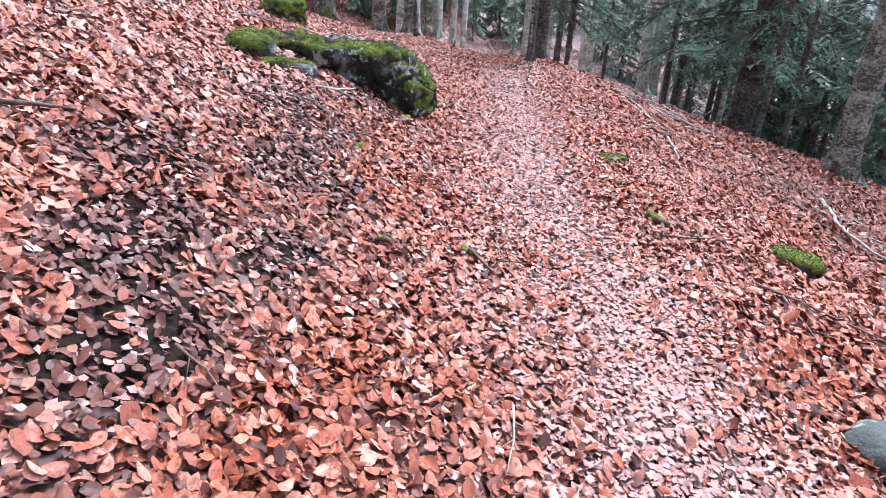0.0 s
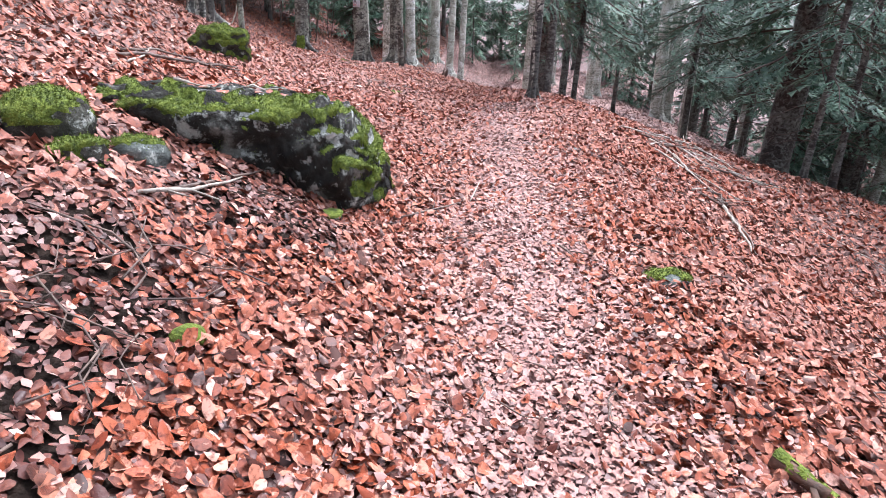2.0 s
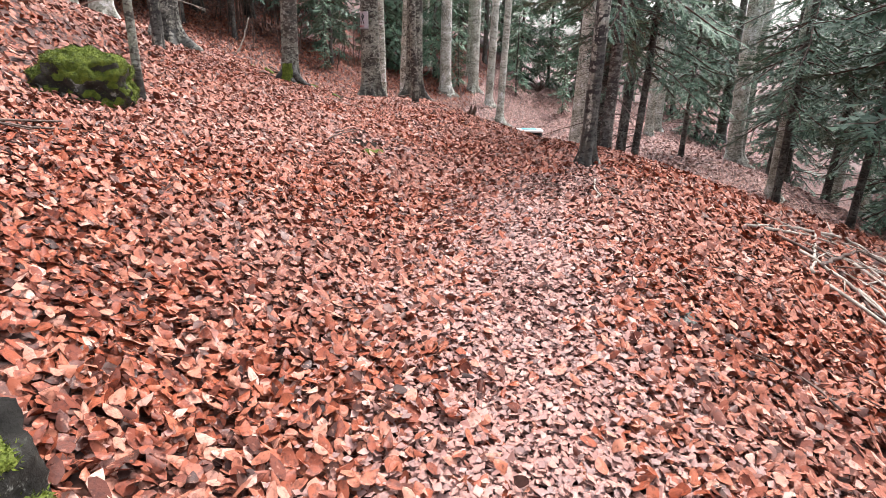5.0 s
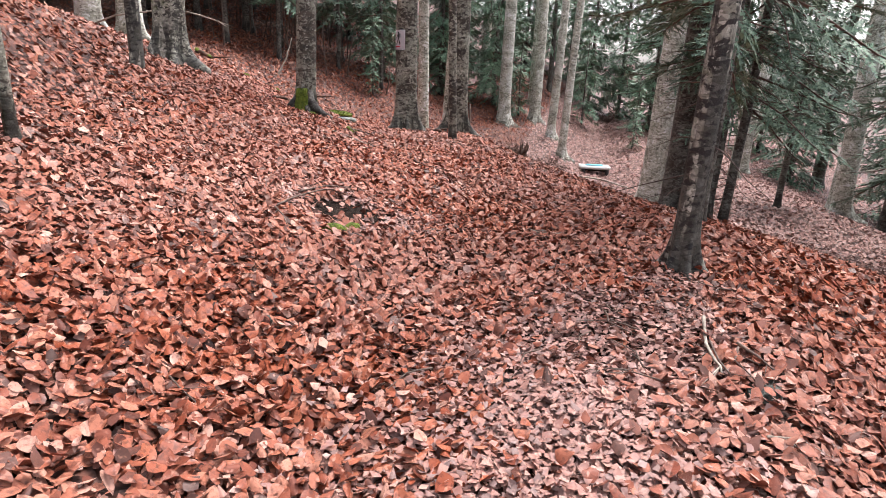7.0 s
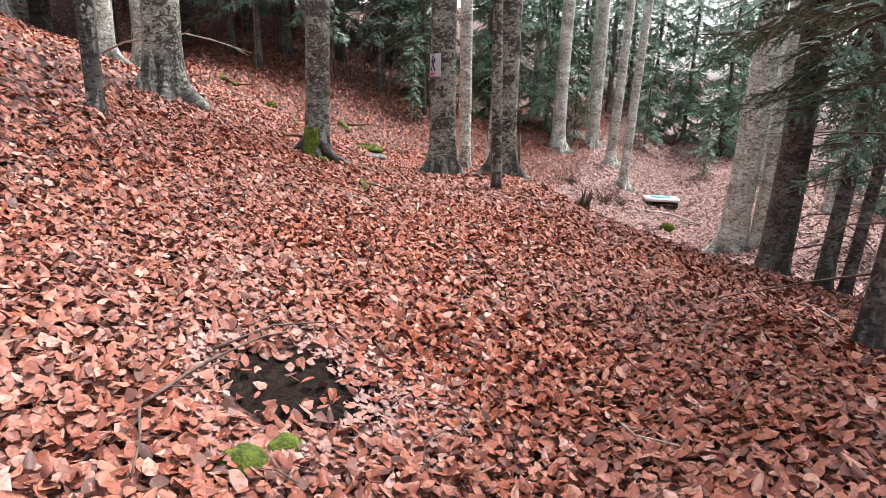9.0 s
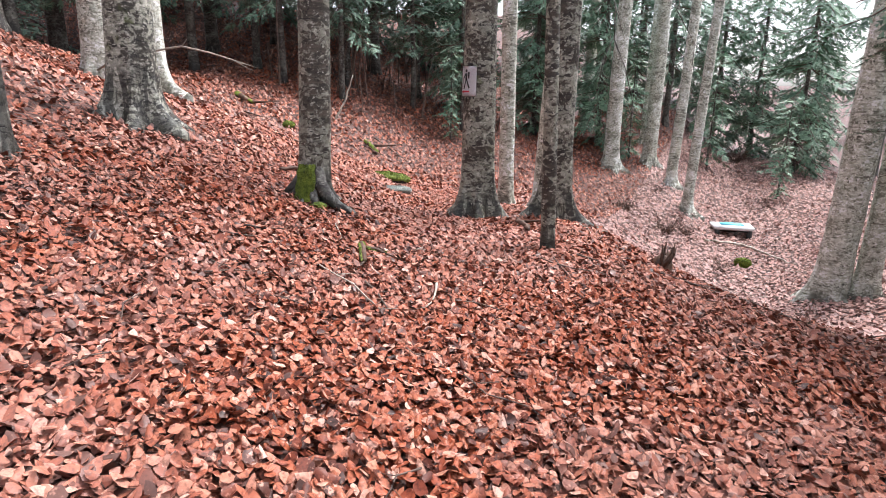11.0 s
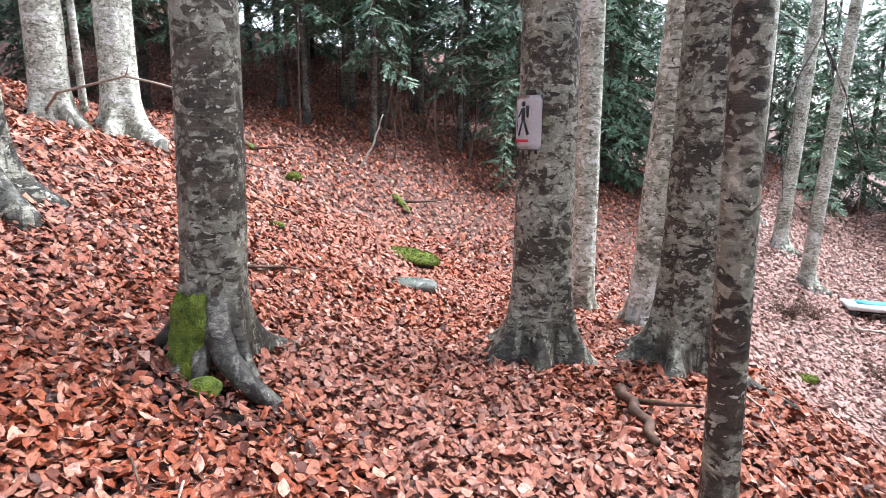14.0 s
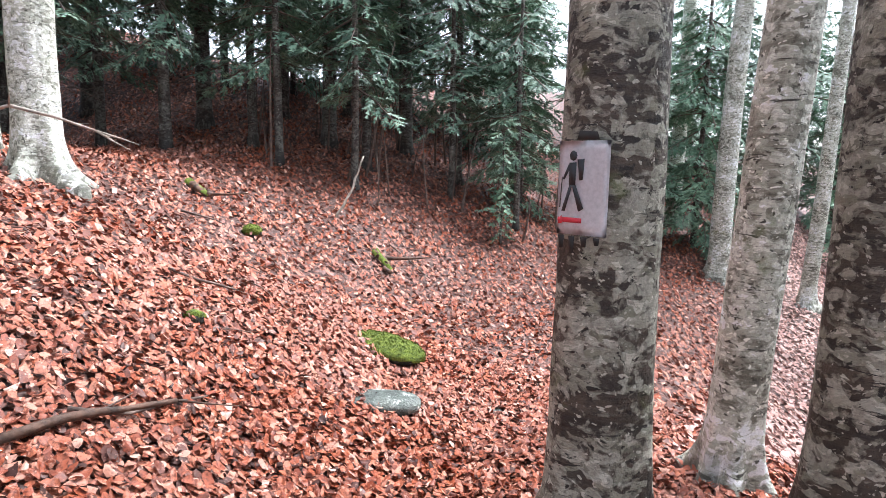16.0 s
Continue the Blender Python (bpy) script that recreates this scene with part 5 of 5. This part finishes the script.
for cx, cy, rx, ry in SOIL:
    bm = bmesh.new()
    mid = bm.verts.new((0, 0, gz(cx, cy) + 0.012))
    rings = []
    for k in range(1, 6):
        ring = []
        for s in range(26):
            w = 2 * math.pi * s / 26
            q = k / 5 * 1.25 * (1 + 0.25 * noise.noise((2 * math.cos(w) + cx, 2 * math.sin(w) + cy, 0)))
            x, y = rx * q * math.cos(w), ry * q * math.sin(w)
            ring.append(bm.verts.new((x, y, gz(cx + x, cy + y) + 0.014 * (1 - k / 5) + 0.006 * noise.noise((x * 30, y * 30, k)) - 0.004 * (k == 5))))
        rings.append(ring)
    for s in range(26):
        bm.faces.new((mid, rings[0][s], rings[0][(s + 1) % 26]))
        for a, b in zip(rings, rings[1:]):
            bm.faces.new((a[s], b[s], b[(s + 1) % 26], a[(s + 1) % 26]))
    ob = part("soil_patch", bm, soil_mat)
    ob.location = (cx, cy, 0)
    tagged(ob, "dark bare damp soil showing through the leaves", "soil", kind="structure")

def leaf_outline(n, fat):
    """An ovate leaf of unit length: a creased midrib with n points down each side, the halves lifted."""
    u = (np.arange(n) + 0.6) / (n + 0.2)
    half = fat * np.sin(np.pi * u ** 0.85) ** 0.8
    side = [np.stack([k * half, u - 0.5, 0.22 * half], 1) for k in (-1, 1)]
    rib = np.array([(0, -0.5, 0), (0, 0.5, 0)])
    shape = np.concatenate([rib, side[0], side[1]])
    return shape, [(0, 1, *range(1 + n, 1, -1)), (0, *range(2 + n, 2 + 2 * n), 1)]


LEAF, LEAF_FACES = leaf_outline(3, 0.36)
LEAF_FULL, LEAF_FULL_FACES = leaf_outline(4, 0.36)
LEAF_FAR, LEAF_FAR_FACES = leaf_outline(2, 0.37)
LEAF_PLAIN, LEAF_PLAIN_FACES = leaf_outline(1, 0.40)


def litter(name, x, y, size, tilt, lift, mat, shape, faces, gen, curl=1.0):
    """Leaves strewn at x, y as one mesh: each turned, tipped and curled at random, along the slope."""
    n = len(x)
    e = 0.05
    z = heights(x, y)
    sx, sy = (heights(x + e, y) - z) / e, (heights(x, y + e) - z) / e
    w = gen.uniform(0, 2 * np.pi, n)
    ta, tb = gen.normal(0, tilt, n), gen.normal(0, tilt, n)
    ln = size * gen.uniform(0.7, 1.25, n)
    wd = ln * gen.uniform(0.7, 1.15, n)
    cu = gen.uniform(-1.8, 3.0, n) * curl
    k = shape.shape[0]
    ragged = 1 + gen.normal(0, 0.06, (n, k))
    px, py, pz = shape[None, :, 0] * wd[:, None] * ragged, shape[None, :, 1] * ln[:, None], shape[None, :, 2] * (ln * cu)[:, None]
    pz = pz + (shape[None, :, 1] ** 2) * (ln * gen.normal(0.25, 0.7, n))[:, None] + gen.normal(0, 0.03, (n, k)) * ln[:, None] * curl
    pz = pz + px * np.tan(np.clip(ta, -0.7, 0.7))[:, None] + py * np.tan(np.clip(tb, -0.7, 0.7))[:, None]
    c, s = np.cos(w)[:, None], np.sin(w)[:, None]
    qx, qy = px * c - py * s, px * s + py * c
    up = gen.uniform(0, 1, n) ** 1.5 * lift + 0.006
    wz = z[:, None] + up[:, None] + pz + qx * sx[:, None] + qy * sy[:, None]
    verts = np.stack([x[:, None] + qx, y[:, None] + qy, wz], 2).reshape(-1, 3)
    me = bpy.data.meshes.new(name)
    me.vertices.add(n * k)
    me.vertices.foreach_set("co", verts.ravel())
    per = sum(len(f) for f in faces)
    idx = (np.arange(n)[:, None] * k + np.concatenate([np.array(f) for f in faces])[None, :]).ravel()
    me.loops.add(n * per)
    me.loops.foreach_set("vertex_index", idx)
    sizes = np.array([len(f) for f in faces])
    starts = (np.arange(n)[:, None] * per + np.concatenate([[0], np.cumsum(sizes)[:-1]])[None, :]).ravel()
    me.polygons.add(n * len(faces))
    me.polygons.foreach_set("loop_start", starts)
    me.polygons.foreach_set("loop_total", np.tile(sizes, n))
    me.update(calc_edges=True)
    me.polygons.foreach_set("use_smooth", np.ones(n * len(faces), bool))
    me.materials.append(mat)
    return new(name, me)


def strew(count, x0, x1, y0, y1, gen, keep):
    x, y = gen.uniform(x0, x1, count), gen.uniform(y0, y1, count)
    ok = keep(x, y, gen.uniform(0, 1, count))
    return x[ok], y[ok]


gen = np.random.default_rng(4)


def near_keep(x, y, u):
    d, tr = away(x, y, WALK_LINE), away(x, y, TRACK)
    dens = np.clip(1.5 - d / 2.6, 0, 1)
    dens = dens * (1 - 0.9 * np.exp(-(tr / 0.5) ** 2)) * (1 - 0.9 * bare(x, y))
    bank = np.exp(-((x + 1.05) / 0.4) ** 2) * np.clip((5.9 - y) / 0.8, 0, 1)
    return u < dens * (1 - 0.55 * bank)


x, y = strew(665000, -7.0, 4.8, -3, 22.0, gen, near_keep)
off_line = away(x, y, WALK_LINE)
for lo, hi, shape, faces, label in ((0, 1.0, LEAF_FULL, LEAF_FULL_FACES, "thick layer of fallen russet beech leaves beside the walked line"), (1.0, 1.9, LEAF, LEAF_FACES, "thick layer of fallen russet beech leaves"),
                                    (1.9, 99, LEAF_FAR, LEAF_FAR_FACES, "thick layer of fallen russet beech leaves")):
    ok = (off_line >= lo) & (off_line < hi)
    tagged(litter("leaf_litter", x[ok], y[ok], 0.052, 0.42, 0.05, leaf_mat, shape, faces, gen), label, "leaves", kind="stuff")


def mid_keep(x, y, u):
    d = away(x, y, WALK_LINE)
    return u < np.clip(1.25 - d / 36, 0.4, 1) * np.clip((d - 1.2) / 2.2, 0, 1)


x, y = strew(400000, -24, 14, -4, 42, gen, mid_keep)
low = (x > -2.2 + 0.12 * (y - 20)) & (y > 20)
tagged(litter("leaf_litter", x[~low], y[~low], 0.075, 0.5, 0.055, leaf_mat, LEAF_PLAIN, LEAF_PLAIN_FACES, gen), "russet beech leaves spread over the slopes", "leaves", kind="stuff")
tagged(litter("leaf_litter", x[low], y[low], 0.085, 0.35, 0.06, gully_leaf_mat, LEAF_PLAIN, LEAF_PLAIN_FACES, gen), "pinkish beech leaves lying in the gully, paled to show open sky light", "leaves", kind="stuff")


def crumb_keep(x, y, u):
    tr = away(x, y, TRACK)
    wander = 0.08 * np.sin(2.3 * y) + 0.6
    ring = np.hypot((x + 0.7) / 0.42, (y - 12.2) / 0.34) + 0.2 * np.sin(7 * x + 4 * y)
    return u < np.maximum(np.maximum(np.exp(-(tr / wander) ** 2), np.where(y > 8, 0.4, 0.05) * bare(x, y) * (y < 11.8)), 0.7 * np.exp(-((ring - 1.15) / 0.3) ** 2))


x, y = strew(480000, -1.4, 2.6, -3, 13, gen, crumb_keep)
tagged(litter("leaf_crumbs", x, y, 0.036, 0.26, 0.04, crumb_mat, LEAF_PLAIN, LEAF_PLAIN_FACES, gen), "pale trodden leaf crumbs on the footpath", "leaves", kind="stuff")



def dark_leaf_keep(x, y, u):
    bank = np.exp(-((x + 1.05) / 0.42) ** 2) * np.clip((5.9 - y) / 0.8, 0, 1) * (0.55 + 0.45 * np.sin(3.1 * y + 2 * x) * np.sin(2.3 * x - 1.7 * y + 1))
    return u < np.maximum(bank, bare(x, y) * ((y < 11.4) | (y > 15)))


x, y = strew(120000, -4.2, 2.2, -0.6, 18, gen, dark_leaf_keep)
tagged(litter("sodden_leaves", x, y, 0.042, 0.32, 0.05, dark_leaf_mat, LEAF, LEAF_FACES, gen), "dark broken leaves over bare soil", "leaves", kind="stuff")

# single leaves lying loose on top beside the walked line
leaf_me = []
for k in range(6):
    q = LEAF_FULL.copy() * 0.066
    q[:, 2] *= (1.4, 2.2, -1.2, 0.6, 2.8, -0.5)[k]
    q[:, 2] += (q[:, 1] ** 2) * (2, 6, 3, -4, 5, 1)[k]
    leaf_me.append(mesh_from("leaf", q.tolist(), LEAF_FULL_FACES, leaf_single_mat, False))
x, y = strew(700, -3, 2.5, 1.5, 18.5, gen, lambda x, y, u: (away(x, y, WALK_LINE) < 1.5))
for k in range(min(280, len(x))):
    ob = new("leaf", leaf_me[k % 6])
    ob.matrix_world = Matrix.Translation((x[k], y[k], gz(x[k], y[k]) + 0.05)) @ pose(0, 0, 0, gen.uniform(-22, 22), gen.uniform(-22, 22), gen.uniform(0, 360))
    ob.parent = ground
for k in range(46):
    x, y = float(gen.uniform(-1.75, -0.55)), float(gen.uniform(6.42, 6.9))
    z = top_of(boulder, x, y)
    if z < 0.7:
        continue
    ob = new("leaf", leaf_me[k % 6])
    ob.matrix_world = Matrix.Translation((x, y, z + 0.012)) @ pose(0, 0, 0, gen.uniform(-18, 18), gen.uniform(-18, 18), gen.uniform(0, 360))
    ob.parent = boulder
